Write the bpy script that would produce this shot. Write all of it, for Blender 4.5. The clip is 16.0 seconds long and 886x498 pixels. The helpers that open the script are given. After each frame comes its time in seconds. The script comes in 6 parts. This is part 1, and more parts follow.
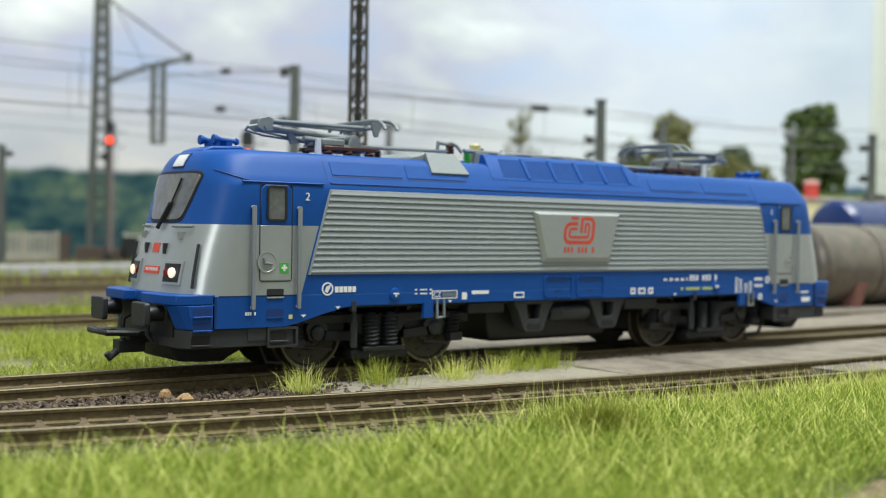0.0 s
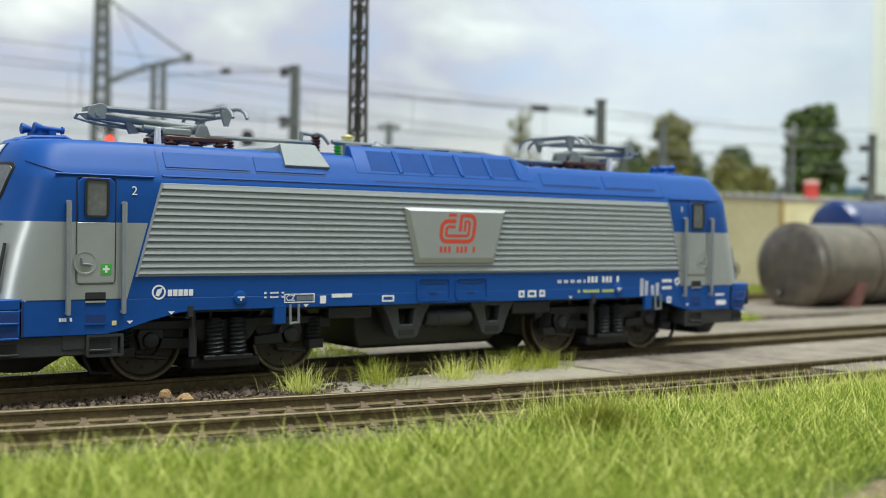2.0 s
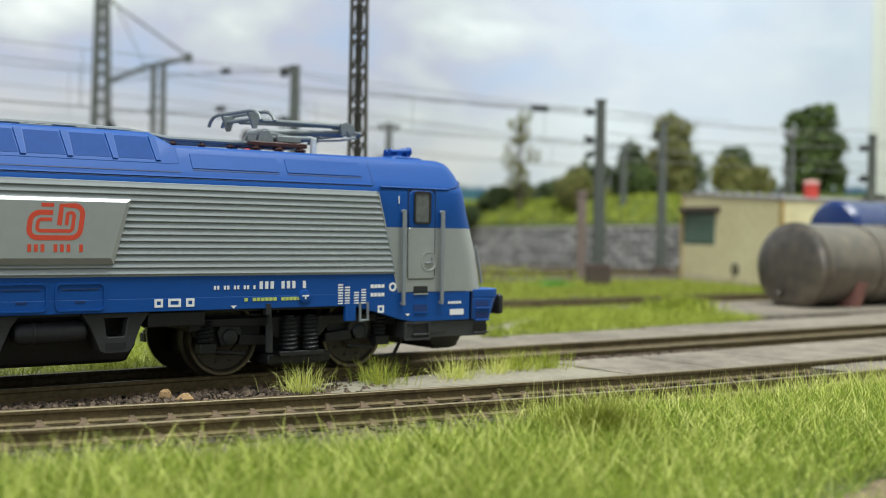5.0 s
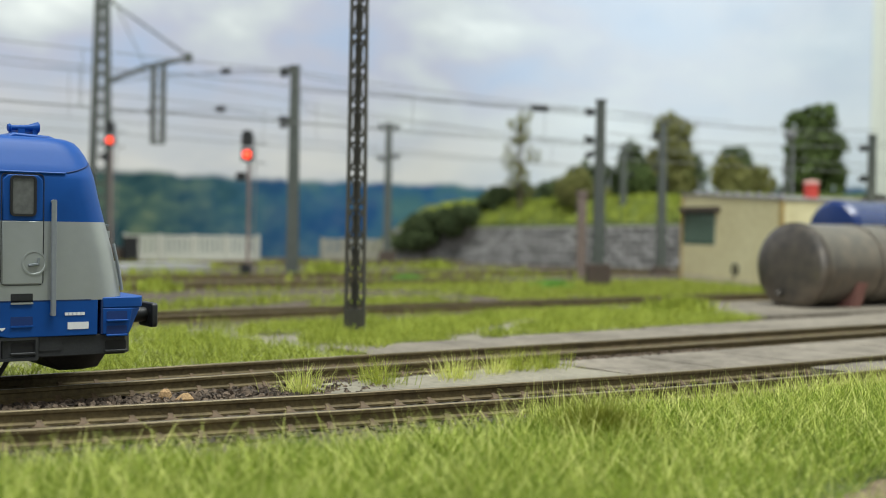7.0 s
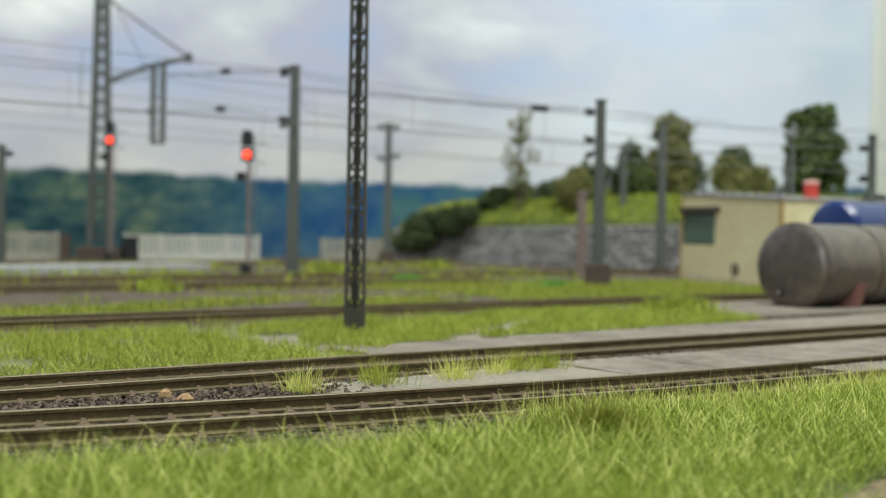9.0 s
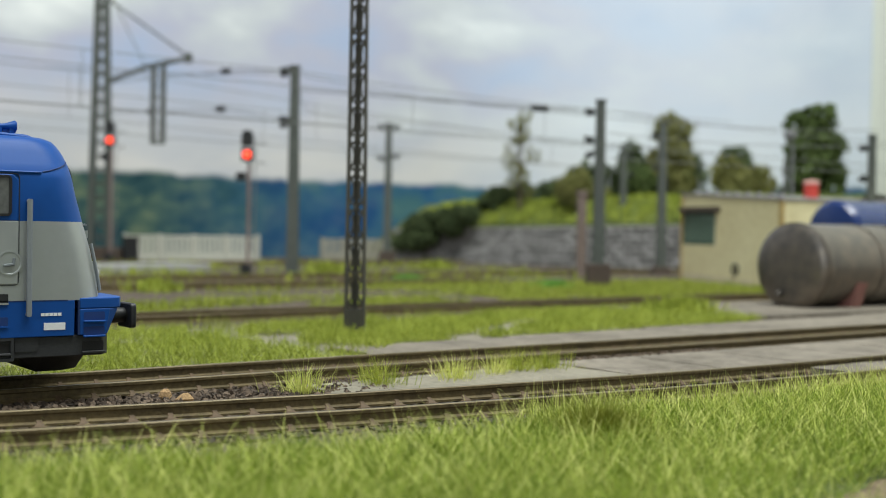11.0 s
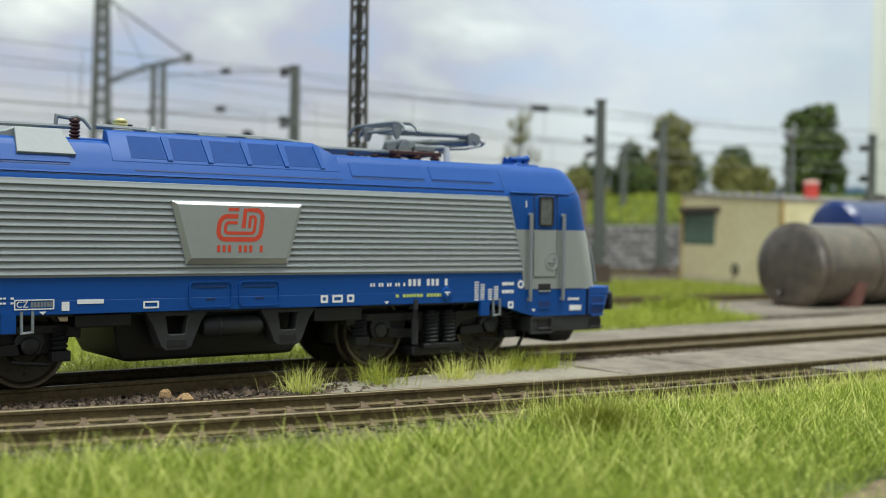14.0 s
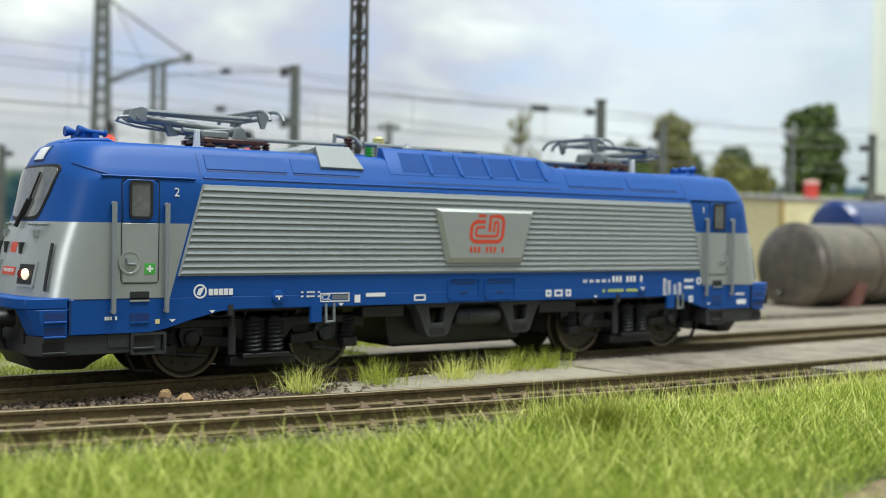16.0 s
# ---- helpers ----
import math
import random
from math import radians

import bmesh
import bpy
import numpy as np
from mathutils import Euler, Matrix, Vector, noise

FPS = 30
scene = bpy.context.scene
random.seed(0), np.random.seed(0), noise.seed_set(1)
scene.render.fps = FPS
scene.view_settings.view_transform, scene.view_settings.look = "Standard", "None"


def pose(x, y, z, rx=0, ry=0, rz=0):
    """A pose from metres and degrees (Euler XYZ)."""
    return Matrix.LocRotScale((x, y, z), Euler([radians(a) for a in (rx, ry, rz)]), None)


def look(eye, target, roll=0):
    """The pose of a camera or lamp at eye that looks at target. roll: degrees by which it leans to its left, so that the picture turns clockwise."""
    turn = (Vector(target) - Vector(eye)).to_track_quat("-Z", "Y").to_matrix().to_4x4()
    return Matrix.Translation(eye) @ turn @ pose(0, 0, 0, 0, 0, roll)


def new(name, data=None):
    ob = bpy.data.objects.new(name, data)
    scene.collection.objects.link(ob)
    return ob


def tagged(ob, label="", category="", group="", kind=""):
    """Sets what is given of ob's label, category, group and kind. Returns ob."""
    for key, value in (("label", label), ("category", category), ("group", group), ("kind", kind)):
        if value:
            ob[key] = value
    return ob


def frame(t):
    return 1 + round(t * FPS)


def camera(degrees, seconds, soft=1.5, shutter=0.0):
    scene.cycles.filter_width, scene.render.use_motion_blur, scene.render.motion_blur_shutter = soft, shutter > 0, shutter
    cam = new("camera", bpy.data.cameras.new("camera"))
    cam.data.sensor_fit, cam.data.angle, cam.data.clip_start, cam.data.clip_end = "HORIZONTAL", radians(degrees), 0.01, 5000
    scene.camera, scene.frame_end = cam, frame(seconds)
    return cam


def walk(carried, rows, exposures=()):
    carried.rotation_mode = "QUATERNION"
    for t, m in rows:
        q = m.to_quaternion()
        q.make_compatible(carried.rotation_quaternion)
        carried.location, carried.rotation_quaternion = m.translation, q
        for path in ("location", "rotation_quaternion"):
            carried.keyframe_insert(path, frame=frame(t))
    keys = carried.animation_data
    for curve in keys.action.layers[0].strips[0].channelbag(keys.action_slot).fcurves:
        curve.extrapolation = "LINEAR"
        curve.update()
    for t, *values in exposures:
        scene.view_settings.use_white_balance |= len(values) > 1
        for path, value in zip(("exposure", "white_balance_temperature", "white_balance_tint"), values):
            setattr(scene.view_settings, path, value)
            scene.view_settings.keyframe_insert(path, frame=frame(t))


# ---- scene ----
# A model railway at 1:87. Lengths below are written in millimetres and scaled by MM.
MM = 0.001

# camera: stands still beside the track
EYE = Vector((-116.8, -214.5, 28.6)) * MM
YAW, PITCH = radians(36.98), radians(-0.98)
cam = camera(40.89, 16.0, soft=0.95)
AIM = EYE + Vector((math.sin(YAW) * math.cos(PITCH), math.cos(YAW) * math.cos(PITCH), math.sin(PITCH)))
walk(cam, [(0.0, look(EYE, AIM, 0.97)), (16.0, look(EYE, AIM, 0.97))],
     exposures=[(0.0, 0.0), (2.0, -0.03), (4.0, -0.05), (6.5, -0.13), (8.5, -0.27), (12.5, -0.30), (14.0, -0.16), (15.0, -0.06), (16.0, 0.03)])
cam.data.dof.use_dof = True
cam.data.dof.focus_distance = 0.206
cam.data.dof.aperture_fstop = 27.0

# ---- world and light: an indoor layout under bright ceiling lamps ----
world = bpy.data.worlds.new("room_light")
scene.world = world
world.use_nodes = True
wbg = world.node_tree.nodes["Background"]
wbg.inputs["Color"].default_value = (0.88, 0.97, 1.0, 1)
wbg.inputs["Strength"].default_value = 0.33


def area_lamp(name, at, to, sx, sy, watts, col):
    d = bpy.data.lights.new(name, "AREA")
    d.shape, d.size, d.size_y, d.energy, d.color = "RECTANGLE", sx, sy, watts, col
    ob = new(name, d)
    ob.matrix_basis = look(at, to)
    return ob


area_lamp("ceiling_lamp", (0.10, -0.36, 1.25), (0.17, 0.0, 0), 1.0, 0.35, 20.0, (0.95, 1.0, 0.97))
area_lamp("room_lamp", (-1.42, -0.52, 0.52), (-0.05, 0.0, 0.03), 0.45, 0.8, 6.4, (0.97, 1.0, 0.98))
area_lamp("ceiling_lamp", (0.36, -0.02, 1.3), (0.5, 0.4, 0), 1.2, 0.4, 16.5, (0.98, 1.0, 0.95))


# ---- materials ----
def nodes_of(name):
    m = bpy.data.materials.new(name)
    m.use_nodes = True
    nt = m.node_tree
    return m, nt, nt.nodes["Principled BSDF"]


def mat(name, base, rough=0.6, metal=0.0, var=0.25, scale=300.0, bump=0.0, tint=None, spec=0.5, fine=9.0, island=0.0, glow=None, each=0.0):
    """Base colour varied at two scales, with fine relief."""
    m, nt, bs = nodes_of(name)
    N, L = nt.nodes, nt.links
    tc = N.new("ShaderNodeTexCoord")
    n1, n2 = N.new("ShaderNodeTexNoise"), N.new("ShaderNodeTexNoise")
    for n, s in ((n1, scale), (n2, scale * fine)):
        n.inputs["Scale"].default_value = s
        n.inputs["Detail"].default_value = 4
        L.new(tc.outputs["Object"], n.inputs["Vector"])
    add = N.new("ShaderNodeMath")
    add.operation = "ADD"
    L.new(n1.outputs["Fac"], add.inputs[0])
    L.new(n2.outputs["Fac"], add.inputs[1])
    half = N.new("ShaderNodeMath")
    half.operation = "MULTIPLY"
    half.inputs[1].default_value = 0.5
    L.new(add.outputs[0], half.inputs[0])
    src = half.outputs[0]
    if island:
        geo, mixi = N.new("ShaderNodeNewGeometry"), N.new("ShaderNodeMix")
        mixi.inputs[0].default_value = island
        L.new(src, mixi.inputs[2])
        L.new(geo.outputs["Random Per Island"], mixi.inputs[3])
        src = mixi.outputs[0]
    if each:
        info, mixo = N.new("ShaderNodeObjectInfo"), N.new("ShaderNodeMix")
        mixo.inputs[0].default_value = each
        L.new(src, mixo.inputs[2])
        L.new(info.outputs["Random"], mixo.inputs[3])
        src = mixo.outputs[0]
    ramp = N.new("ShaderNodeValToRGB")
    lo = [max(0, c * (1 - var)) for c in base]
    hi = list(tint) if tint else [min(1, c * (1 + var)) for c in base]
    e = ramp.color_ramp.elements
    e[0].position, e[1].position = (0.3, 0.7) if not (island or each) else (0.1, 0.9)
    e[0].color, e[1].color = (*lo, 1), (*hi, 1)
    L.new(src, ramp.inputs["Fac"])
    L.new(ramp.outputs["Color"], bs.inputs["Base Color"])
    bs.inputs["Roughness"].default_value = rough
    bs.inputs["Metallic"].default_value = metal
    bs.inputs["Specular IOR Level"].default_value = spec
    if bump:
        b = N.new("ShaderNodeBump")
        b.inputs["Strength"].default_value = bump
        b.inputs["Distance"].default_value = 0.0006
        L.new(n2.outputs["Fac"], b.inputs["Height"])
        L.new(b.outputs["Normal"], bs.inputs["Normal"])
    if glow:
        bs.inputs["Emission Color"].default_value = (*base, 1)
        bs.inputs["Emission Strength"].default_value = glow
    return m


M_BLUE = mat("blue_paint", (0.006, 0.070, 0.30), 0.44, var=0.06, scale=60, bump=0.03, spec=0.25)
M_GREY = mat("silver_grey_paint", (0.385, 0.41, 0.405), 0.30, metal=0.38, var=0.05, scale=60, bump=0.02)
M_RIB = mat("grey_rib_paint", (0.30, 0.33, 0.342), 0.42, metal=0.12, var=0.05, scale=80)
M_SEAM = mat("dark_seam", (0.008, 0.03, 0.11), 0.6)
M_BLACK = mat("black_plastic", (0.010, 0.011, 0.012), 0.5, var=0.4, scale=200, bump=0.1)
M_DGREY = mat("dark_grey_plastic", (0.021, 0.023, 0.026), 0.5, var=0.3, scale=200, bump=0.05)
M_PANTO = mat("grey_pantograph_paint", (0.19, 0.215, 0.225), 0.5, metal=0.1, var=0.15, scale=200)
M_RAILS = mat("grey_handrail_paint", (0.24, 0.265, 0.285), 0.5, metal=0.1, var=0.1, scale=200)
M_HATCH = mat("light_grey_hatch", (0.215, 0.245, 0.252), 0.5, var=0.06, scale=100)
M_BROWN = mat("brown_insulator", (0.055, 0.018, 0.014), 0.35, var=0.2)
M_GREEN = mat("green_insulator", (0.05, 0.45, 0.06), 0.4)
M_CREAM = mat("cream_insulator", (0.72, 0.66, 0.32), 0.45)
M_WHITE = mat("white_print", (0.82, 0.83, 0.83), 0.5, var=0.05)
M_RED = mat("red_print", (0.62, 0.065, 0.03), 0.5, var=0.05)
M_YELLOW = mat("yellow_green_print", (0.5, 0.6, 0.15), 0.5, var=0.05)
M_GREENP = mat("green_print", (0.06, 0.42, 0.06), 0.5, var=0.05)
M_GLASS = mat("dark_window_glass", (0.13, 0.135, 0.128), 0.08, var=0.3, scale=120)
M_SCREEN = mat("grey_windscreen_glass", (0.13, 0.135, 0.13), 0.05, var=0.35, scale=70)
M_GRILLE = mat("blue_filter_grille", (0.005, 0.052, 0.23), 0.6, var=0.12, scale=500, spec=0.2)
M_SKIRT = mat("slate_grey_plastic", (0.030, 0.032, 0.034), 0.55, var=0.25, scale=200, bump=0.05)
# Body blue with the shade of step recesses and crease lines in its colour.
M_BLUESHADE = mat("blue_crease_and_recess_shade", (0.006, 0.035, 0.16), 0.5, var=0.1)
M_RUBBER = mat("black_rubber", (0.012, 0.012, 0.013), 0.6)
M_STEEL = mat("dark_wheel_steel", (0.055, 0.045, 0.030), 0.4, metal=0.4, var=0.3, scale=200)
M_TYRE = mat("worn_tyre_steel", (0.16, 0.135, 0.10), 0.36, metal=0.6, var=0.3, scale=200)
M_LAMP = mat("warm_headlight", (1.0, 0.86, 0.62), 0.2, var=0.0, glow=0.7)
M_LENS = mat("pale_lens", (0.62, 0.64, 0.64), 0.15, var=0.2, scale=300)
M_LAMPOFF = mat("clear_lamp_glass", (0.45, 0.45, 0.43), 0.1, var=0.2)
M_TAIL = mat("red_lens", (0.22, 0.015, 0.015), 0.2)
M_RAIL = mat("rusty_rail", (0.082, 0.058, 0.021), 0.66, var=0.45, scale=120, bump=0.3, tint=(0.165, 0.122, 0.05))
M_RAILTOP = mat("worn_rail_head", (0.13, 0.10, 0.048), 0.45, metal=0.35, var=0.3, scale=180)
M_SLEEPER = mat("brown_sleeper", (0.055, 0.04, 0.028), 0.8, var=0.4, scale=220, bump=0.3)
M_GROUND = mat("dark_soil", (0.07, 0.052, 0.036), 0.95, var=0.5, scale=90, bump=0.8, tint=(0.135, 0.105, 0.075))
M_STONE = mat("ballast_stone", (0.058, 0.043, 0.032), 0.9, var=0.6, scale=200, bump=0.4, island=0.7, tint=(0.17, 0.122, 0.085))
M_TAN = mat("tan_stone", (0.36, 0.23, 0.11), 0.85, var=0.4, scale=300, bump=0.5)
M_TURF = mat("green_turf", (0.05, 0.085, 0.010), 0.95, var=0.4, scale=60, bump=0.6, tint=(0.15, 0.18, 0.05))
M_SAND = mat("pale_sand", (0.23, 0.21, 0.16), 0.95, var=0.3, scale=60, bump=0.5)
M_SLAB = mat("concrete_slab", (0.165, 0.138, 0.103), 0.9, var=0.5, scale=38, bump=0.5, tint=(0.265, 0.232, 0.185))
M_MAST = mat("grey_green_mast_paint", (0.075, 0.085, 0.075), 0.6, var=0.25, scale=150)
M_MASTN = mat("brown_grey_mast_paint", (0.062, 0.058, 0.046), 0.6, var=0.3, scale=150)
M_PLINTH = mat("brown_plinth", (0.075, 0.055, 0.042), 0.9, var=0.3)
M_WIRE = mat("wire_grey", (0.15, 0.155, 0.155), 0.6)
M_TANK = mat("rusty_grey_tank", (0.13, 0.13, 0.129), 0.32, metal=0.6, var=0.35, scale=22, bump=0.12, tint=(0.24, 0.20, 0.16))
M_SADDLE = mat("red_brown_saddle", (0.30, 0.14, 0.12), 0.8)
M_DBLUE = mat("dark_blue_paint", (0.006, 0.026, 0.125), 0.24, var=0.1, spec=0.7)
M_HOUSE = mat("pale_yellow_plaster", (0.72, 0.63, 0.34), 0.9, var=0.14, scale=22, bump=0.1, tint=(0.80, 0.74, 0.46))
M_ROOF = mat("grey_roof_felt", (0.26, 0.25, 0.25), 0.9, var=0.3)
M_PANE = mat("pale_green_glass", (0.34, 0.46, 0.36), 0.15, var=0.3, scale=60)
M_CHAIR = mat("brown_chair_plastic", (0.098, 0.064, 0.034), 0.75, var=0.4, scale=200)
M_FRAME = mat("green_window_frame", (0.03, 0.065, 0.045), 0.6)
M_CHIM = mat("red_chimney", (0.52, 0.05, 0.035), 0.6, var=0.15)
M_WALLST = mat("grey_wall_stone", (0.20, 0.197, 0.192), 0.9, var=0.4, scale=45, bump=0.3, tint=(0.50, 0.49, 0.48), each=0.45)
M_MORTAR = mat("dark_mortar", (0.035, 0.033, 0.03), 0.95)
M_FENCE = mat("off_white_fence", (0.46, 0.46, 0.40), 0.8, var=0.15)
M_FENCED = mat("weathered_fence", (0.29, 0.28, 0.225), 0.85, var=0.3, scale=40)
M_PLAT = mat("pale_platform", (0.33, 0.33, 0.33), 0.85, var=0.12)
M_SIGRED = mat("red_signal_light", (1.0, 0.07, 0.03), 0.3, var=0.0, glow=2.4)
M_REDW = mat("faded_red_post", (0.21, 0.155, 0.145), 0.7, var=0.2)
M_PWHITE = mat("plain_white_wall", (0.68, 0.70, 0.63), 0.9, var=0.03, scale=10)


def leaf_mat(name, dark, light):
    m, nt, bs = nodes_of(name)
    geo, ramp = nt.nodes.new("ShaderNodeNewGeometry"), nt.nodes.new("ShaderNodeValToRGB")
    tc, n1, mxv = nt.nodes.new("ShaderNodeTexCoord"), nt.nodes.new("ShaderNodeTexNoise"), nt.nodes.new("ShaderNodeMix")
    n1.inputs["Scale"].default_value, n1.inputs["Detail"].default_value = 85, 4
    nt.links.new(tc.outputs["Object"], n1.inputs["Vector"])
    mxv.inputs[0].default_value = 0.36
    nt.links.new(geo.outputs["Random Per Island"], mxv.inputs[2])
    nt.links.new(n1.outputs["Fac"], mxv.inputs[3])
    nt.links.new(mxv.outputs[0], ramp.inputs["Fac"])
    e = ramp.color_ramp.elements
    e[0].color, e[1].color = (*dark, 1), (*light, 1)
    nt.links.new(ramp.outputs["Color"], bs.inputs["Base Color"])
    bs.inputs["Roughness"].default_value = 0.75
    bs.inputs["Specular IOR Level"].default_value = 0.2
    tr, mx = nt.nodes.new("ShaderNodeBsdfTranslucent"), nt.nodes.new("ShaderNodeMixShader")
    nt.links.new(ramp.outputs["Color"], tr.inputs["Color"])
    mx.inputs[0].default_value = 0.18
    out = nt.nodes["Material Output"]
    nt.links.new(bs.outputs[0], mx.inputs[1])
    nt.links.new(tr.outputs[0], mx.inputs[2])
    nt.links.new(mx.outputs[0], out.inputs["Surface"])
    return m


M_GRASS = leaf_mat("bright_static_grass", (0.022, 0.080, 0.006), (0.43, 0.53, 0.075))
M_GRASSM = leaf_mat("meadow_static_grass", (0.08, 0.14, 0.008), (0.56, 0.61, 0.11))
M_STRAW = leaf_mat("pale_straw_grass", (0.36, 0.45, 0.04), (0.95, 0.92, 0.36))
M_GRASST = leaf_mat("fresh_tuft_grass", (0.12, 0.20, 0.015), (0.66, 0.68, 0.13))
M_GRASSD = leaf_mat("dull_olive_grass", (0.09, 0.12, 0.010), (0.36, 0.37, 0.06))
M_LEAFD = leaf_mat("dark_green_leaves", (0.03, 0.05, 0.022), (0.13, 0.17, 0.07))
M_LEAFM = leaf_mat("green_leaves", (0.03, 0.055, 0.014), (0.14, 0.19, 0.06))
M_LEAFO = leaf_mat("olive_leaves", (0.09, 0.11, 0.03), (0.32, 0.31, 0.11))
M_BARK = mat("brown_bark", (0.09, 0.07, 0.045), 0.9, var=0.3)
M_LIME = leaf_mat("vivid_green_foam", (0.10, 0.30, 0.04), (0.22, 0.46, 0.10))


# ---- mesh building ----
class Geo:
    """Vertices in millimetres and faces, gathered for one mesh."""

    def __init__(self):
        self.v, self.f, self.m = [], [], []

    def add(self, vs, fs, slot=0):
        k = len(self.v)
        self.v += [tuple(p) for p in vs]
        self.f += [tuple(i + k for i in q) for q in fs]
        self.m += [slot] * len(fs)
        return self

    def box(self, x0, x1, y0, y1, z0, z1, slot=0):
        vs = [(x, y, z) for z in (z0, z1) for x, y in ((x0, y0), (x1, y0), (x1, y1), (x0, y1))]
        return self.add(vs, [(3, 2, 1, 0), (4, 5, 6, 7), (0, 1, 5, 4), (1, 2, 6, 5), (2, 3, 7, 6), (3, 0, 4, 7)], slot)

    def loft(self, rings, closed=True, caps=True, slot=0):
        n = len(rings[0])
        fs = []
        for r in range(len(rings) - 1):
            for i in range(n if closed else n - 1):
                j = (i + 1) % n
                fs.append((r * n + i, r * n + j, (r + 1) * n + j, (r + 1) * n + i))
        if caps and closed:
            fs.append(tuple(reversed(range(n))))
            fs.append(tuple(range((len(rings) - 1) * n, len(rings) * n)))
        return self.add([p for r in rings for p in r], fs, slot)

    def prism(self, pts, axis, a, b, slot=0):
        """Outline pts (two coordinates) drawn out along the axis from a to b."""
        def put(p, w):
            return {"x": (w, p[0], p[1]), "y": (p[0], w, p[1]), "z": (p[0], p[1], w)}[axis]
        return self.loft([[put(p, a) for p in pts], [put(p, b) for p in pts]], slot=slot)

    def cyl(self, p, q, r, r2=None, n=12, slot=0):
        p, q = Vector(p), Vector(q)
        d = (q - p).normalized()
        u = d.orthogonal().normalized()
        w = d.cross(u)
        rr = (r, r if r2 is None else r2)
        rings = [[c + (u * math.cos(2 * math.pi * i / n) + w * math.sin(2 * math.pi * i / n)) * k for i in range(n)] for c, k in zip((p, q), rr)]
        return self.loft(rings, slot=slot)

    def lathe(self, p, d, prof, n=16, slot=0):
        """prof: (distance along d, radius) pairs."""
        p, d = Vector(p), Vector(d).normalized()
        u = d.orthogonal().normalized()
        w = d.cross(u)
        rings = [[p + d * a + (u * math.cos(2 * math.pi * i / n) + w * math.sin(2 * math.pi * i / n)) * r for i in range(n)] for a, r in prof]
        return self.loft(rings, slot=slot)

    def rod(self, pts, r, n=6, slot=0):
        ps = [Vector(p) for p in pts]
        u, rings = None, []
        for i, p in enumerate(ps):
            a = (p - ps[i - 1]).normalized() if i else None
            b = (ps[i + 1] - p).normalized() if i < len(ps) - 1 else None
            d = ((a or b) + (b or a)).normalized()
            u = (d.orthogonal() if u is None else u - d * u.dot(d)).normalized()
            w = d.cross(u)
            k = r / max(0.5, d.dot(a or b))
            rings.append([p + (u * math.cos(2 * math.pi * j / n) + w * math.sin(2 * math.pi * j / n)) * k for j in range(n)])
        return self.loft(rings, slot=slot)

    def mesh(self, name, mats, angle=35):
        me = bpy.data.meshes.new(name)
        me.from_pydata([(x * MM, y * MM, z * MM) for x, y, z in self.v], [], self.f)
        for k in mats if isinstance(mats, (list, tuple)) else (mats,):
            me.materials.append(k)
        if any(self.m):
            me.polygons.foreach_set("material_index", self.m)
        bm = bmesh.new()
        bm.from_mesh(me)
        bmesh.ops.recalc_face_normals(bm, faces=bm.faces)
        bm.to_mesh(me)
        bm.free()
        me.polygons.foreach_set("use_smooth", [True] * len(me.polygons))
        me.set_sharp_from_angle(angle=radians(angle))
        me.update()
        return me


def soften(ob, w):
    """Rounded edges of w millimetres."""
    b = ob.modifiers.new("rounded", "BEVEL")
    b.width, b.segments, b.limit_method, b.angle_limit = w * MM, 2, "ANGLE", radians(40)
    b.harden_normals = False
    return ob


def thing(name, label, category, at=(0, 0, 0), turn=0, group="", kind=""):
    ob = new(name)
    ob.empty_display_size = 0.005
    ob.matrix_basis = pose(at[0] * MM, at[1] * MM, at[2] * MM, 0, 0, turn)
    return tagged(ob, label, category, group, kind)


def part(name, geo, material, parent, label="", round_by=0.0, angle=35, kind=""):
    ob = new(name, geo.mesh(name, material, angle))
    ob.parent = parent
    if label:
        ob["label"] = label
    if kind:
        ob["kind"] = kind
    if round_by:
        soften(ob, round_by)
    return ob


def single(name, geo, material, label, category, kind="", group="", at=None, turn=0, round_by=0.0, angle=35):
    ob = new(name, geo.mesh(name, material, angle))
    if at:
        ob.matrix_basis = pose(at[0] * MM, at[1] * MM, at[2] * MM, 0, 0, turn)
    if round_by:
        soften(ob, round_by)
    return tagged(ob, label, category, group, kind)


rng = np.random.default_rng(7)
# ---- ground, room and backdrop ----
def sheet(name, xs, ys, zfun, material, label, category, kind="structure"):
    g = Geo()
    nx, ny = len(xs), len(ys)
    g.v = [(x, y, zfun(x, y)) for y in ys for x in xs]
    g.f = [(j * nx + i, j * nx + i + 1, (j + 1) * nx + i + 1, (j + 1) * nx + i) for j in range(ny - 1) for i in range(nx - 1)]
    g.m = [0] * len(g.f)
    return single(name, g, material, label, category, kind, angle=180)


def bumpy(x, y, amp=0.35, size=9.0):
    return amp * noise.noise((x / size, y / size, 0.3))


sheet("ground", np.linspace(-700, 1000, 171), np.linspace(-500, 880, 139), lambda x, y: -3.0 + bumpy(x, y, 0.3, 14), M_GROUND,
      "dark brown soil of the model layout", "ground")


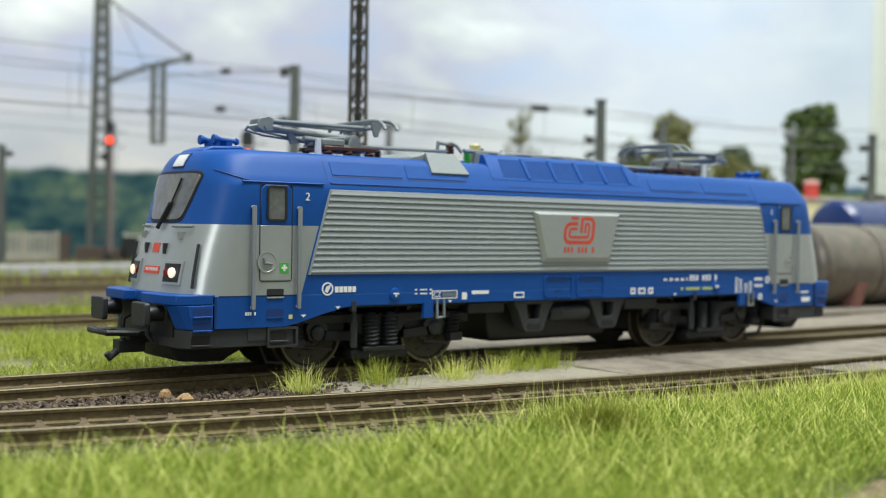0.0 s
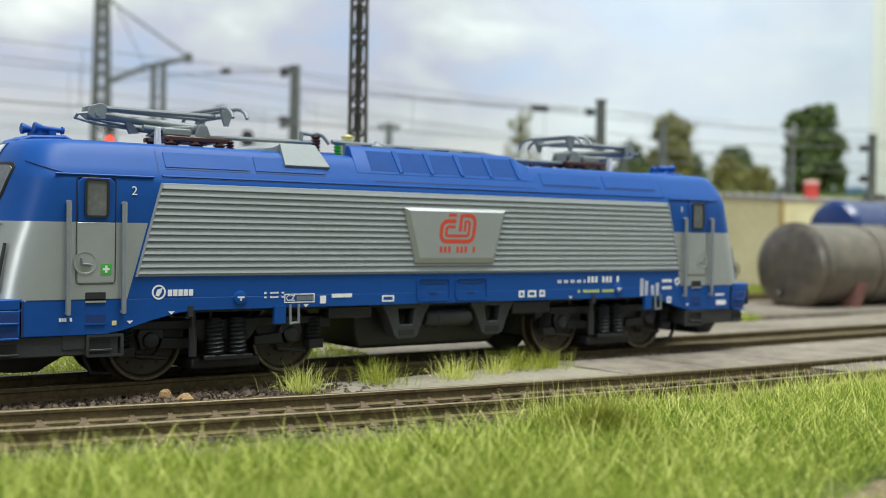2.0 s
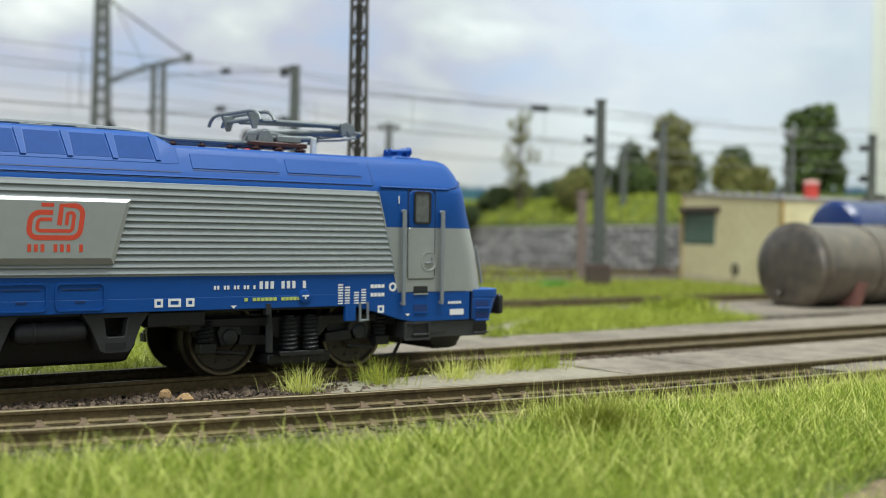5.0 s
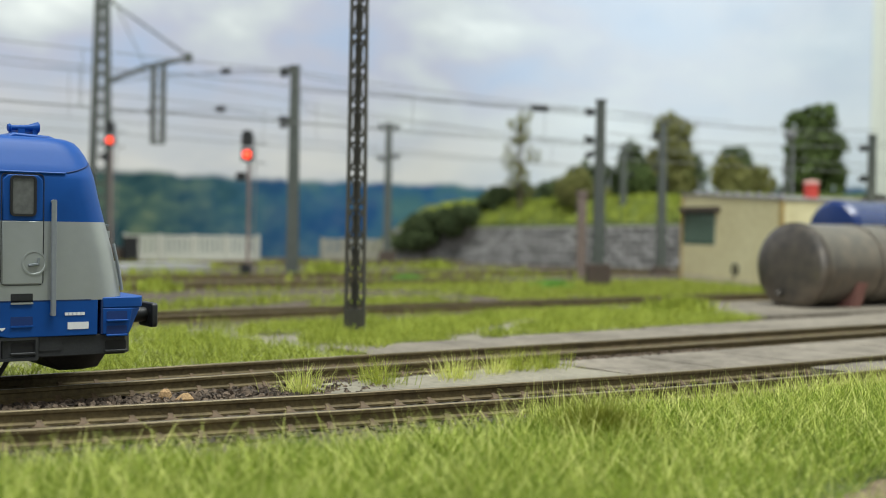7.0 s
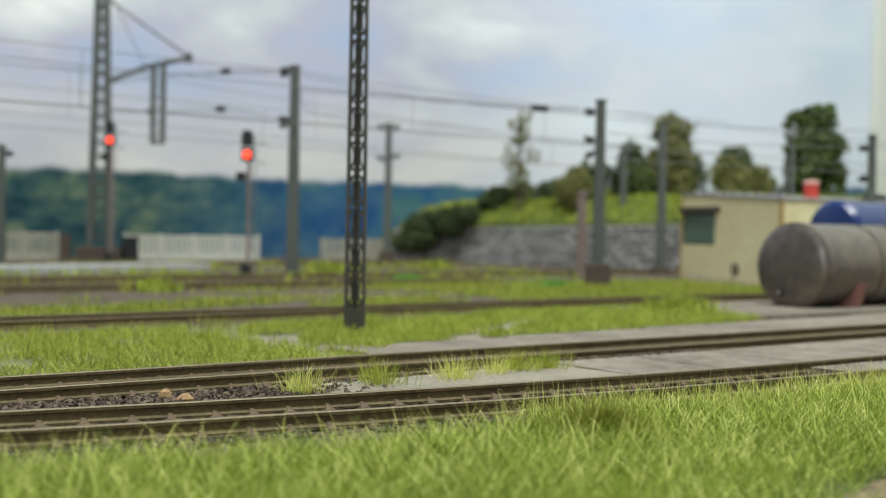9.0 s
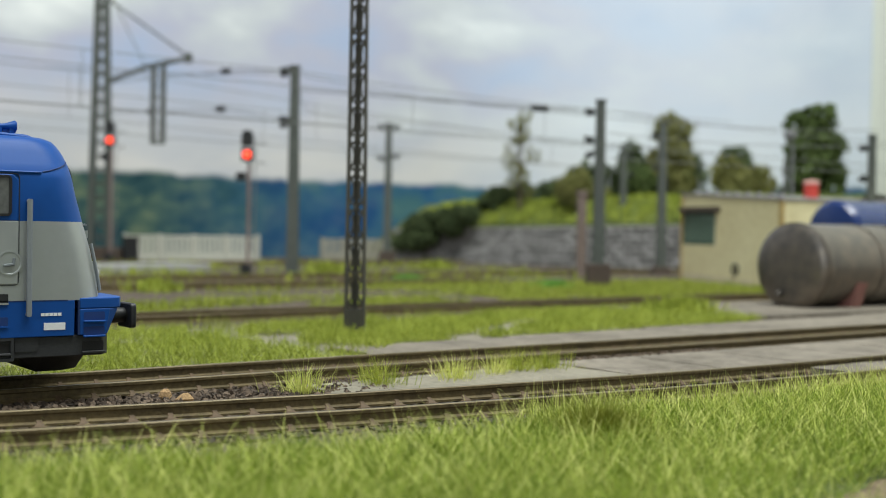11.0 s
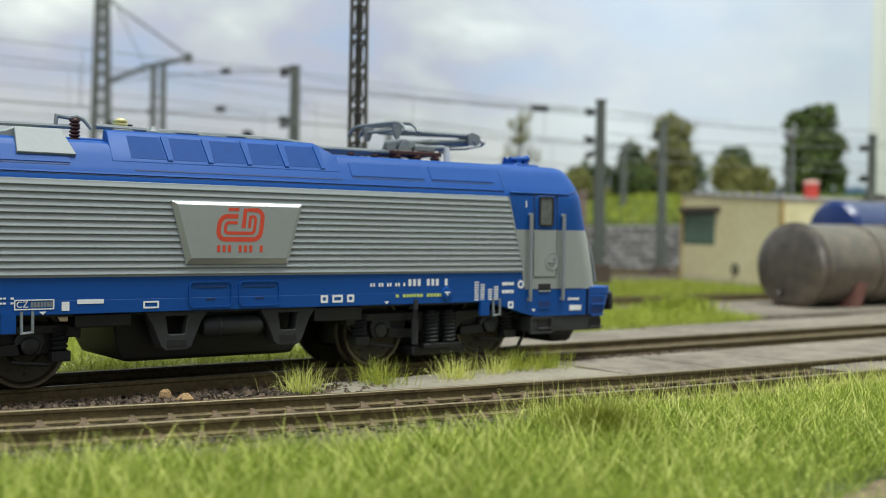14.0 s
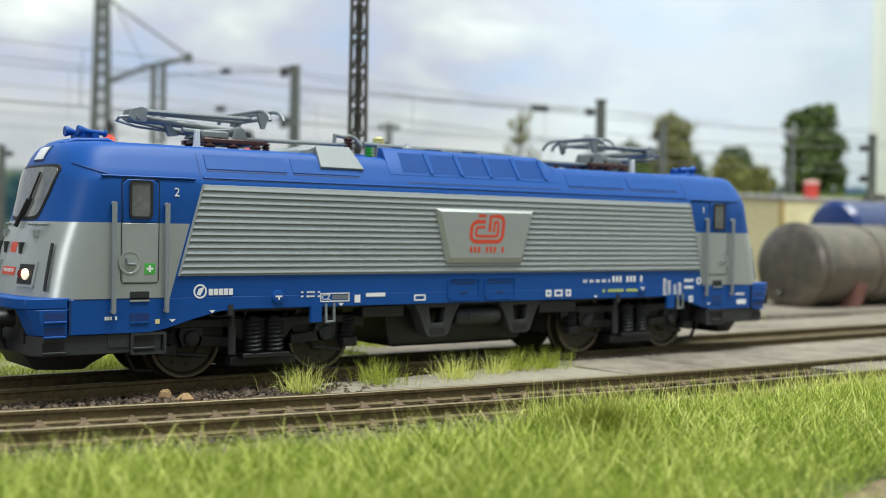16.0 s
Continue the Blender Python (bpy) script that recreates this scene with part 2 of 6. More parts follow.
def backdrop_material():
    """A printed sky with soft clouds above hazy blue-green wooded hills."""
    m, nt, bs = nodes_of("glowing_printed_backdrop")
    N, L = nt.nodes, nt.links
    tc, sep = N.new("ShaderNodeTexCoord"), N.new("ShaderNodeSeparateXYZ")
    L.new(tc.outputs["Object"], sep.inputs[0])

    def noisy(scale, detail, stretch):
        mp, n = N.new("ShaderNodeMapping"), N.new("ShaderNodeTexNoise")
        mp.inputs["Scale"].default_value = stretch
        L.new(tc.outputs["Object"], mp.inputs["Vector"])
        L.new(mp.outputs[0], n.inputs["Vector"])
        n.inputs["Scale"].default_value, n.inputs["Detail"].default_value = scale, detail
        return n.outputs["Fac"]

    def ramp(src, stops):
        r = N.new("ShaderNodeValToRGB")
        e = r.color_ramp.elements
        while len(e) < len(stops):
            e.new(0.5)
        for k, (p, c) in zip(e, stops):
            k.position, k.color = p, (*c, 1)
        L.new(src, r.inputs["Fac"])
        return r.outputs["Color"]

    def mixed(fac, a, b):
        mx = N.new("ShaderNodeMix")
        mx.data_type = "RGBA"
        L.new(fac, mx.inputs[0])
        L.new(a, mx.inputs[6])
        L.new(b, mx.inputs[7])
        return mx.outputs[2]

    def calc(op, a, b):
        n = N.new("ShaderNodeMath")
        n.operation = op
        for i, q in enumerate((a, b)):
            if isinstance(q, (int, float)):
                n.inputs[i].default_value = q
            else:
                L.new(q, n.inputs[i])
        return n.outputs[0]

    clouds = ramp(noisy(5.0, 5, (1, 1, 2.2)), [(0.30, (0.29, 0.40, 0.60)), (0.41, (0.36, 0.42, 0.56)), (0.50, (0.41, 0.425, 0.52)), (0.60, (0.50, 0.53, 0.56)), (0.72, (0.70, 0.73, 0.73))])
    low = ramp(noisy(7.0, 4, (1, 1, 3.0)), [(0.35, (0.43, 0.45, 0.49)), (0.6, (0.55, 0.545, 0.535))])
    z = sep.outputs["Z"]
    up = calc("MULTIPLY", calc("SUBTRACT", z, 0.10), 14.0)
    upc = N.new("ShaderNodeClamp")
    L.new(up, upc.inputs[0])
    pale = ramp(noisy(4.0, 4, (1, 1, 1.6)), [(0.35, (0.50, 0.60, 0.72)), (0.58, (0.68, 0.74, 0.80))])
    bright = N.new("ShaderNodeClamp")
    L.new(calc("MULTIPLY", calc("SUBTRACT", sep.outputs["X"], 0.66), 3.2), bright.inputs[0])
    sky = mixed(calc("MULTIPLY", bright.outputs[0], 0.8), mixed(upc.outputs[0], low, clouds), pale)
    trees = ramp(noisy(34.0, 8, (1, 1, 1.5)), [(0.33, (0.010, 0.036, 0.050)), (0.44, (0.024, 0.062, 0.070)), (0.54, (0.055, 0.100, 0.082)), (0.66, (0.11, 0.15, 0.10))])
    haze = ramp(noisy(22.0, 7, (1, 1, 1)), [(0.35, (0.012, 0.065, 0.20)), (0.5, (0.03, 0.11, 0.21)), (0.66, (0.06, 0.15, 0.17))])
    east = N.new("ShaderNodeClamp")
    L.new(calc("MULTIPLY", calc("SUBTRACT", sep.outputs["X"], 0.33), 5.0), east.inputs[0])
    hill = mixed(calc("MULTIPLY", east.outputs[0], 0.75), trees, haze)
    top = calc("ADD", calc("MULTIPLY", noisy(24.0, 8, (1, 1, 0.1)), 0.018), 0.064)
    edge = N.new("ShaderNodeClamp")
    L.new(calc("MULTIPLY", calc("SUBTRACT", z, top), 170.0), edge.inputs[0])
    col = mixed(edge.outputs[0], hill, sky)
    L.new(col, bs.inputs["Base Color"])
    # Faint glow of its own colours, added in place of lamp light on the print.
    L.new(col, bs.inputs["Emission Color"])
    bs.inputs["Emission Strength"].default_value = 0.16
    bs.inputs["Roughness"].default_value = 0.8
    bs.inputs["Specular IOR Level"].default_value = 0.1
    return m


def build_backdrop():
    plan = [(-700, 838), (-300, 838), (0, 838), (300, 838), (600, 838)]
    plan += [(650 + 300 * math.sin(a), 538 + 300 * math.cos(a)) for a in np.linspace(0.05, math.pi / 2, 14)]
    plan += [(950, 488)]
    g = Geo()
    back = [(x * 1.004 + 1, y + 3) for x, y in plan]
    outline = plan + back[::-1]
    g.prism(outline, "z", -6, 620)
    single("backdrop", g, backdrop_material(), "printed sky and hazy wooded hills on a backboard", "backdrop", "structure")


build_backdrop()
g = Geo().box(956, 972, -700, 520, -6, 900)
single("wall_east", g, M_PWHITE, "plain white room wall beside the layout", "wall", "structure")


# ---- tracks ----
def near_line(x):
    """Centre line of the foreground track."""
    if x < -90:
        return near_line(-90) + (x + 90) * (-0.128 - 2 * 0.00052 * 90)
    if x > 123:
        return near_line(123)
    return -50.8 - 0.128 * x + 0.00052 * x * x


def offset_path(line, x0, x1, step, off):
    pts = []
    for x in np.arange(x0, x1 + 0.1, step):
        d = Vector((1.0, (line(x + 0.5) - line(x - 0.5)), 0)).normalized()
        pts.append((x - d.y * off, line(x) + d.x * off, math.atan2(d.y, d.x)))
    return pts


RAIL = [(-1.1, -2.5), (1.1, -2.5), (1.1, -2.15), (0.3, -1.85), (0.3, -0.85), (0.55, -0.6), (0.55, -0.12), (0.42, 0.0), (-0.42, 0.0), (-0.55, -0.12), (-0.55, -0.6), (-0.3, -0.85), (-0.3, -1.85), (-1.1, -2.15)]


def rail_geo(path, wob=0.0):
    rings = []
    for x, y, a in path:
        w = wob * noise.noise((x / 23.0, 0.2, y))
        rings.append([(x - math.sin(a) * u, y + math.cos(a) * u, z + w) for u, z in RAIL])
    g = Geo().loft(rings)
    n = len(RAIL)
    for k, f in enumerate(g.f):
        if len(f) == 4 and k % n in (6, 7, 8):
            g.m[k] = 1
    return g


def chair_geo():
    """A rail chair: a base plate with two sloping clips against the rail."""
    g = Geo().box(-1.1, 1.1, -2.1, 2.1, -2.7, -2.45)
    for s in (-1, 1):
        g.add([(-0.7, s * 0.45, -2.45), (0.7, s * 0.45, -2.45), (0.9, s * 2.0, -2.45), (-0.9, s * 2.0, -2.45), (-0.4, s * 0.35, -1.6), (0.4, s * 0.35, -1.6), (0.35, s * 0.8, -1.9), (-0.35, s * 0.8, -1.9)],
              [(3, 2, 1, 0), (4, 5, 6, 7), (0, 1, 5, 4), (1, 2, 6, 5), (2, 3, 7, 6), (3, 0, 4, 7)])
    return g


CHAIR = chair_geo().mesh("rail_chair", M_CHAIR)
SLEEPER = Geo().box(-1.35, 1.35, -14.5, 14.5, -3.3, -2.6).mesh("sleeper", M_SLEEPER)


def track(name, line, x0, x1, label, sleep=None, chairs=True, pitch=6.7, group="railway tracks"):
    root = thing(name, label, "railway track", group=group)
    for off in (8.75, -8.75):
        part("rail", rail_geo(offset_path(line, x0, x1, 8.0, off), 0.06), [M_RAIL, M_RAILTOP], root, angle=30)
    a, b = sleep or (x0, x1)
    for x, y, t in offset_path(line, a, b, pitch, 0.0):
        ob = new("sleeper", SLEEPER)
        ob.parent = root
        j = rng.normal(0, 0.25)
        ob.matrix_basis = pose((x + j) * MM, y * MM, 0, 0, 0, math.degrees(t) + rng.normal(0, 0.6))
        if chairs:
            for off in (8.75, -8.75):
                c = new("rail_chair", CHAIR)
                c.parent = root
                c.matrix_basis = pose((x + j - math.sin(t) * off) * MM, (y + math.cos(t) * off) * MM, 0, 0, 0, math.degrees(t))
    return root


track("railway_track", lambda x: 0.0, -420, 620, "rusty model railway track carrying the blue locomotive", (-200, 260))
track("railway_track", near_line, -125, 520, "rusty weathered track beside the bright grass verge", (-112, 200))
track("railway_track", lambda x: 141.0 + 4 * math.sin((x + 40) / 170), -160, 700, "brown track behind the strip of grass", (-60, 420), False, 9.0)
track("railway_track", lambda x: 318.0 + 0.02 * x, -60, 330, "dark brown overgrown track in the yard", (-30, 320), False, 9.0)
track("railway_track", lambda x: 398.0 + 0.03 * x, -30, 620, "rusty brown track near the platform", (0, 500), False, 9.0)
track("railway_track", lambda x: 655.0, 60, 560, "brown track below the white fence", (100, 540), False, 9.0)


# ---- stones ----
def stones(name, n, place, size, material, label):
    g = Geo()
    base = [Vector(p).normalized() for p in ((1, 1, 1), (-1, -1, 1), (-1, 1, -1), (1, -1, -1), (1, 0, 0.2), (-1, 0.1, 0), (0, 1, 0.1), (0.1, -1, 0), (0, 0, 1))]
    tris = [(4, 0, 8), (0, 6, 8), (6, 5, 8), (5, 1, 8), (1, 7, 8), (7, 4, 8), (4, 3, 0), (0, 3, 6), (3, 2, 6), (6, 2, 5), (2, 1, 5), (2, 7, 1), (2, 3, 7), (3, 4, 7)]
    for _ in range(n):
        x, y, z = place()
        k = size * rng.uniform(0.5, 1.25)
        m = Euler(rng.uniform(0, 6.28, 3)).to_matrix()
        vs = [Vector((x, y, z)) + (m @ (p * k * rng.uniform(0.75, 1.2))) for p in base]
        g.add(vs, tris)
    me = bpy.data.meshes.new(name)
    me.from_pydata([(a * MM, b * MM, c * MM) for a, b, c in g.v], [], g.f)
    me.materials.append(material)
    return tagged(new(name, me), label, "stones", kind="stuff")


def between_tracks():
    x = rng.uniform(-120, 14)
    lo, hi = near_line(x) + 10.2, -10.4
    return x, rng.uniform(lo, hi), -2.9 + rng.uniform(0, 0.4)


def bed_of(line, x0, x1, w, z=-2.95):
    def pick():
        x = rng.uniform(x0, x1)
        off = rng.uniform(-w, w)
        while abs(abs(off) - 8.75) < 2.1:
            off = rng.uniform(-w, w)
        return x, line(x) + off, z + rng.uniform(-0.1, 0.25)
    return pick


stones("ballast", 3000, between_tracks, 0.68, M_STONE, "dark grey-brown ballast stones between the tracks")
stones("ballast", 2200, bed_of(near_line, -120, 120, 15.5), 0.6, M_STONE, "fine dark ballast in the foreground track")
stones("ballast", 2200, bed_of(lambda x: 0.0, -120, 230, 14.0), 0.6, M_STONE, "fine brown ballast under the main track")
stones("ballast", 700, bed_of(lambda x: 17.0, -70, 200, 4.0), 0.6, M_STONE, "brown grit along the main track")


def rock(name, at, size, label, seed):
    r = random.Random(seed)
    g = Geo()
    rings = []
    for z, k in ((-0.5, 0.9), (0.25, 1.0), (0.75, 0.72), (1.0, 0.3)):
        rings.append([(math.cos(a) * k * size[0] * r.uniform(0.8, 1.15), math.sin(a) * k * size[1] * r.uniform(0.8, 1.15), z * size[2] * r.uniform(0.9, 1.1)) for a in np.linspace(0, 2 * math.pi, 8)[:-1]])
    g.loft(rings)
    single(name, g, M_TAN, label, "stone", at=at, turn=r.uniform(0, 90), angle=20)


stones("ballast", 420, lambda: (rng.uniform(64, 125), -11.6 + rng.normal(0, 0.7), -1.5), 0.5, M_STONE, "rust-brown grit along the edge of the slabs")
rock("stone", (-28.5, -15.4, -2.6), (1.4, 1.1, 1.6), "broken tan stone lying on the dark ballast", 3)
rock("stone", (-26.6, -19.6, -2.6), (1.7, 1.1, 1.3), "broken orange-tan stone lying on the dark ballast", 5)


# ---- paving ----
def slab_row(name, x0, x1, yf, zt, width, label, cuts):
    """A row of concrete slabs with open joints."""
    root = thing(name, label, "pavement", kind="structure")
    xs = list(np.arange(x0, x1, cuts)) + [x1]
    for a, b in zip(xs, xs[1:]):
        lo, hi = yf(0.5 * (a + b))
        g = Geo().box(a + 0.25, b - 0.25, lo, hi, -3.3, zt + rng.normal(0, 0.06))
        part("slab", g, M_SLAB, root)
    return root


slab_row("pavement", 66, 400, lambda x: (near_line(x) + 10.6, -12.2), -1.5, 0, "worn pale concrete slabs between the two tracks", 27)
slab_row("pavement", 40, 420, lambda x: (12.5, 37 + 0.06 * x), -1.7, 0, "pale concrete paving behind the main track", 60)
slab_row("pavement", 215, 640, lambda x: (62.5, 128), -1.6, 0, "grey-brown concrete yard under the tank", 53)
slab_row("pavement", 110, 420, lambda x: (near_line(x) - 7.4, near_line(x) + 7.4), -1.2, 0, "brown concrete infill inside the foreground track", 22)


def sandy(x, y):
    edge = min(1.0, max(0.0, (y - near_line(x) - 10.5) / 3.0)) * min(1.0, max(0.0, (-10.6 - y) / 3.0))
    return -3.2 + (0.75 + 0.75 * min(1.0, max(0.0, (x + 2) / 66.0))) * edge + bumpy(x, y, 0.25, 5.0)


sheet("sand_patch", np.linspace(0, 72, 49), np.linspace(-40, -10, 31), sandy, M_SAND, "pale grey sandy dirt between the tracks", "ground")
for ya, xa, xb in ((141, -160, 700), (319, -60, 330), (402, -30, 620), (655, 60, 560)):
    single("track_bed", Geo().prism([(ya - 30, -3.4), (ya + 17, -3.4), (ya + 14, -2.66), (ya - 22, -2.66)], "x", xa, xb), M_GROUND, "brown ballast bed of a yard track", "track bed", "structure")


# ---- grass ----
def grass(name, n, place, length, width, material, label, lean=0.5, keep=None, heart=None, felt=0.0):
    """Static grass: curved tapering blades."""
    P = np.array([place() for _ in range(n)])
    if keep is not None:
        P = P[[keep(x, y) for x, y, _ in P]]
    n = len(P)
    a = rng.uniform(0, 2 * math.pi, n)
    if heart:
        a = np.arctan2(P[:, 1] - heart[1], P[:, 0] - heart[0]) + rng.normal(0, 0.5, n)
    tilt = np.abs(rng.normal(0, lean, n)).clip(0, 1.35)
    if felt:
        tilt = rng.uniform(0.5, 1.6, n)
        P[:, 2] += rng.uniform(0, felt, n)
    ln = length * rng.uniform(0.55, 1.2, n)
    w = width * rng.uniform(0.7, 1.2, n)
    d = np.stack([np.cos(a), np.sin(a), np.zeros(n)], 1)
    side = np.stack([-np.sin(a), np.cos(a), np.zeros(n)], 1)
    turn = rng.uniform(0, math.pi, n)
    side = side * np.cos(turn)[:, None] + d * np.sin(turn)[:, None]
    up = np.array([0, 0, 1.0])
    t1, t2 = (tilt * 0.85, tilt * 1.1) if felt else (tilt * 0.6, tilt * 1.35)
    mid = P + (d * np.sin(t1)[:, None] + up * np.cos(t1)[:, None]) * (ln * 0.55)[:, None]
    tip = mid + (d * np.sin(t2)[:, None] + up * np.cos(t2)[:, None]) * (ln * 0.45)[:, None]
    s = side * (w * 0.5)[:, None]
    V = np.stack([P - s, P + s, mid + s * 0.85, mid - s * 0.85, tip], 1).reshape(-1, 3) * MM
    k = np.arange(n) * 5
    quads = np.stack([k, k + 1, k + 2, k + 3], 1)
    tris = np.stack([k + 3, k + 2, k + 4], 1)
    me = bpy.data.meshes.new(name)
    me.vertices.add(len(V))
    me.vertices.foreach_set("co", V.ravel())
    me.loops.add(n * 7)
    me.polygons.add(n * 2)
    me.loops.foreach_set("vertex_index", np.concatenate([quads.ravel(), tris.ravel()]))
    me.polygons.foreach_set("loop_start", np.concatenate([np.arange(n) * 4, n * 4 + np.arange(n) * 3]))
    me.materials.append(material)
    me.update(calc_edges=True)
    me.validate()
    return tagged(new(name, me), label, "grass", kind="stuff")


def verge_edge(x):
    """Front edge of the foreground verge, towards the track."""
    gap = 25.0 - 10.5 * math.exp(-((x - 17) / 17.0) ** 2) - 7.0 * (1 / (1 + math.exp(-(x - 40) / 10)))
    return near_line(x) - 8.75 - gap + 3.0 * noise.noise((x / 11.0, 3.1, 0)) + 1.6 * noise.noise((x / 4.0, 8.1, 0))


def verge_height(x, y):
    return -2.9 + 0.6 * noise.noise((x / 19.0, y / 19.0, 1.7))


sheet("verge", np.linspace(-190, 330, 131), np.linspace(-330, -58, 69),
      lambda x, y: verge_height(x, y) - (0.0 if y < verge_edge(x) else 1.5), M_TURF, "green turf beside the foreground track", "verge")


def verge_place():
    x = rng.uniform(-100, 190)
    y = verge_edge(x) - abs(rng.normal(0, 1)) * 32
    return x, y, verge_height(x, y)


def bare(x, y):
    """The soil at the outer corner of the verge, free of grass."""
    return x > 1 and y < -127.0 + 0.23 * (x - 20) + 2.5 * noise.noise((x / 7.0, 1.3, 0))


def in_view(x, y):
    return y > -168 and x > -112 and not bare(x, y)


sheet("soil_edge", np.linspace(0, 64, 65), np.linspace(-180, -112, 69), lambda x, y: verge_height(x, y) + (0.3 + bumpy(x, y, 0.3, 4.0) if bare(x, y) else -1.8),
      mat("tan_soil", (0.17, 0.125, 0.075), 0.95, var=0.4, scale=150, bump=0.6), "bare tan-brown soil at the edge of the verge", "ground")


grass("grass", 125000, verge_place, 4.8, 0.105, M_GRASS, "dense bright yellow-green static grass on the verge", 1.0, in_view, None, 1.9)
grass("grass", 19000, verge_place, 6.8, 0.105, M_STRAW, "long pale grass blades lying over the verge", 0.9, in_view, None, 2.6)
grass("grass", 9000, verge_place, 6.0, 0.10, M_GRASS, "loose grass blades standing out of the verge", 0.75, in_view)
grass("grass", 1500, lambda: (lambda x: (x, verge_edge(x) + rng.uniform(-4, 5.0), -2.9))(rng.uniform(-95, 170)), 5.6, 0.10, M_GRASS, "long thin grass blades along the edge of the track", 0.6)
grass("grass", 2600, lambda: (lambda x: (x, verge_edge(x) + rng.uniform(-4, 8.0), -2.9))(rng.uniform(8, 130)), 7.2, 0.10, M_STRAW, "long grass leaning over the foreground rail", 0.85)


def clump(cx, cy, r, z):
    def pick():
        a, k = rng.uniform(0, 6.283), abs(rng.normal(0, 0.5)) * r
        return cx + k * math.cos(a), cy + k * math.sin(a), z
    return pick


grass("grass", 1700, clump(4, -92, 8.0, -1.6), 6.0, 0.11, M_GRASSD, "dull olive grass tuft standing in the verge", 0.8, None, (4, -92))
for cx, cy, r, n in ((-3.5, -21, 5.5, 190), (14.5, -20, 6.5, 240), (32, -22, 6.0, 210), (52, -17.5, 7.0, 340), (60, -19, 6.0, 260), (44, -20, 4.5, 130)):
    grass("grass_tuft", int(n * 1.1), clump(cx, cy, r * 0.95, -2.8), 5.9, 0.11, M_STRAW if n % 20 else M_GRASST, "spiky yellow-green grass tuft between the tracks", 0.85, None, (cx, cy))


def meadow_gap(x, y):
    return noise.noise((x / 26.0, y / 17.0, 5.0)) > -0.2


def meadow_lo(x):
    return 17.0 if x < 30 else 17 + (x - 30) * 0.75 if x < 60 else 39.5 + 0.07 * x


sheet("meadow", np.linspace(-110, 280, 98), np.linspace(14, 129, 40),
      lambda x, y: -2.85 + bumpy(x, y, 0.5, 20) - (0.0 if y > meadow_lo(x) - 3 else 1.0) - (max(0, x - 225) * 0.1), M_SAND, "pale sandy ground showing through thin grass", "ground")


def meadow_place():
    x = rng.uniform(-100, 232)
    lo = meadow_lo(x)
    return x, rng.uniform(lo, 110 if x < 150 else 120), -2.8


grass("grass", 90000, meadow_place, 3.6, 0.15, M_GRASSM, "yellow-green meadow grass between two tracks", 0.9, meadow_gap, None, 1.3)
grass("grass", 15000, lambda: (lambda x: (x, rng.uniform(max(22.0, meadow_lo(x) + 4), 112), -2.8))(rng.uniform(-100, 235)), 5.4, 0.18, M_GRASSM, "taller grass along the brown track", 0.55, lambda x, y: noise.noise((x / 16.0, y / 16.0, 9.0)) > 0.08)
grass("grass", 26000, lambda: (rng.uniform(-20, 480), 164 + 136 * rng.uniform(0, 1) ** 1.6, -2.9), 4.4, 0.4, M_GRASSM, "patchy grass in the rail yard", 0.6, lambda x, y: noise.noise((x / 60.0, y / 26.0, 2.0)) > (0.0 if y < 215 else 0.22) and not (300 < x < 335 and y > 300))
grass("grass", 9000, lambda: (rng.uniform(230, 495), rng.uniform(195, 315), -2.9), 4.0, 0.4, M_GRASSM, "grass strip before the yellow building", 0.6, lambda x, y: y < 330 - 0.2 * abs(x - 300) and x < 430 + (y - 200) * 0.3)
grass("grass", 4200, lambda: (rng.uniform(40, 460), rng.uniform(338, 640), -2.9), 6.0, 1.0, M_GRASSM, "thin far grass patches in the yard", 0.6, lambda x, y: noise.noise((x / 70.0, y / 22.0, 7.0)) > 0.05)


def cushion(cx, cy, r, n, material, label):
    grass("ground_cover", n, clump(cx, cy, r, -2.9), r * 0.55, 1.0, material, label, 0.8)


cushion(280, 345, 9, 500, M_LIME, "small vivid green foam bush in the yard")
cushion(318, 262, 9, 500, M_LIME, "low vivid green foam cushion beside the track")
cushion(430, 520, 14, 500, M_GRASSM, "yellow-green bush near the retaining wall")
cushion(108, 305, 12, 600, M_GRASSM, "yellow-green grass mound beside a track")
cushion(232, 96, 13, 900, M_GRASSM, "round green grass mound near the tank")
cushion(300, 470, 15, 500, M_GRASSM, "yellow-green weeds below the mast")


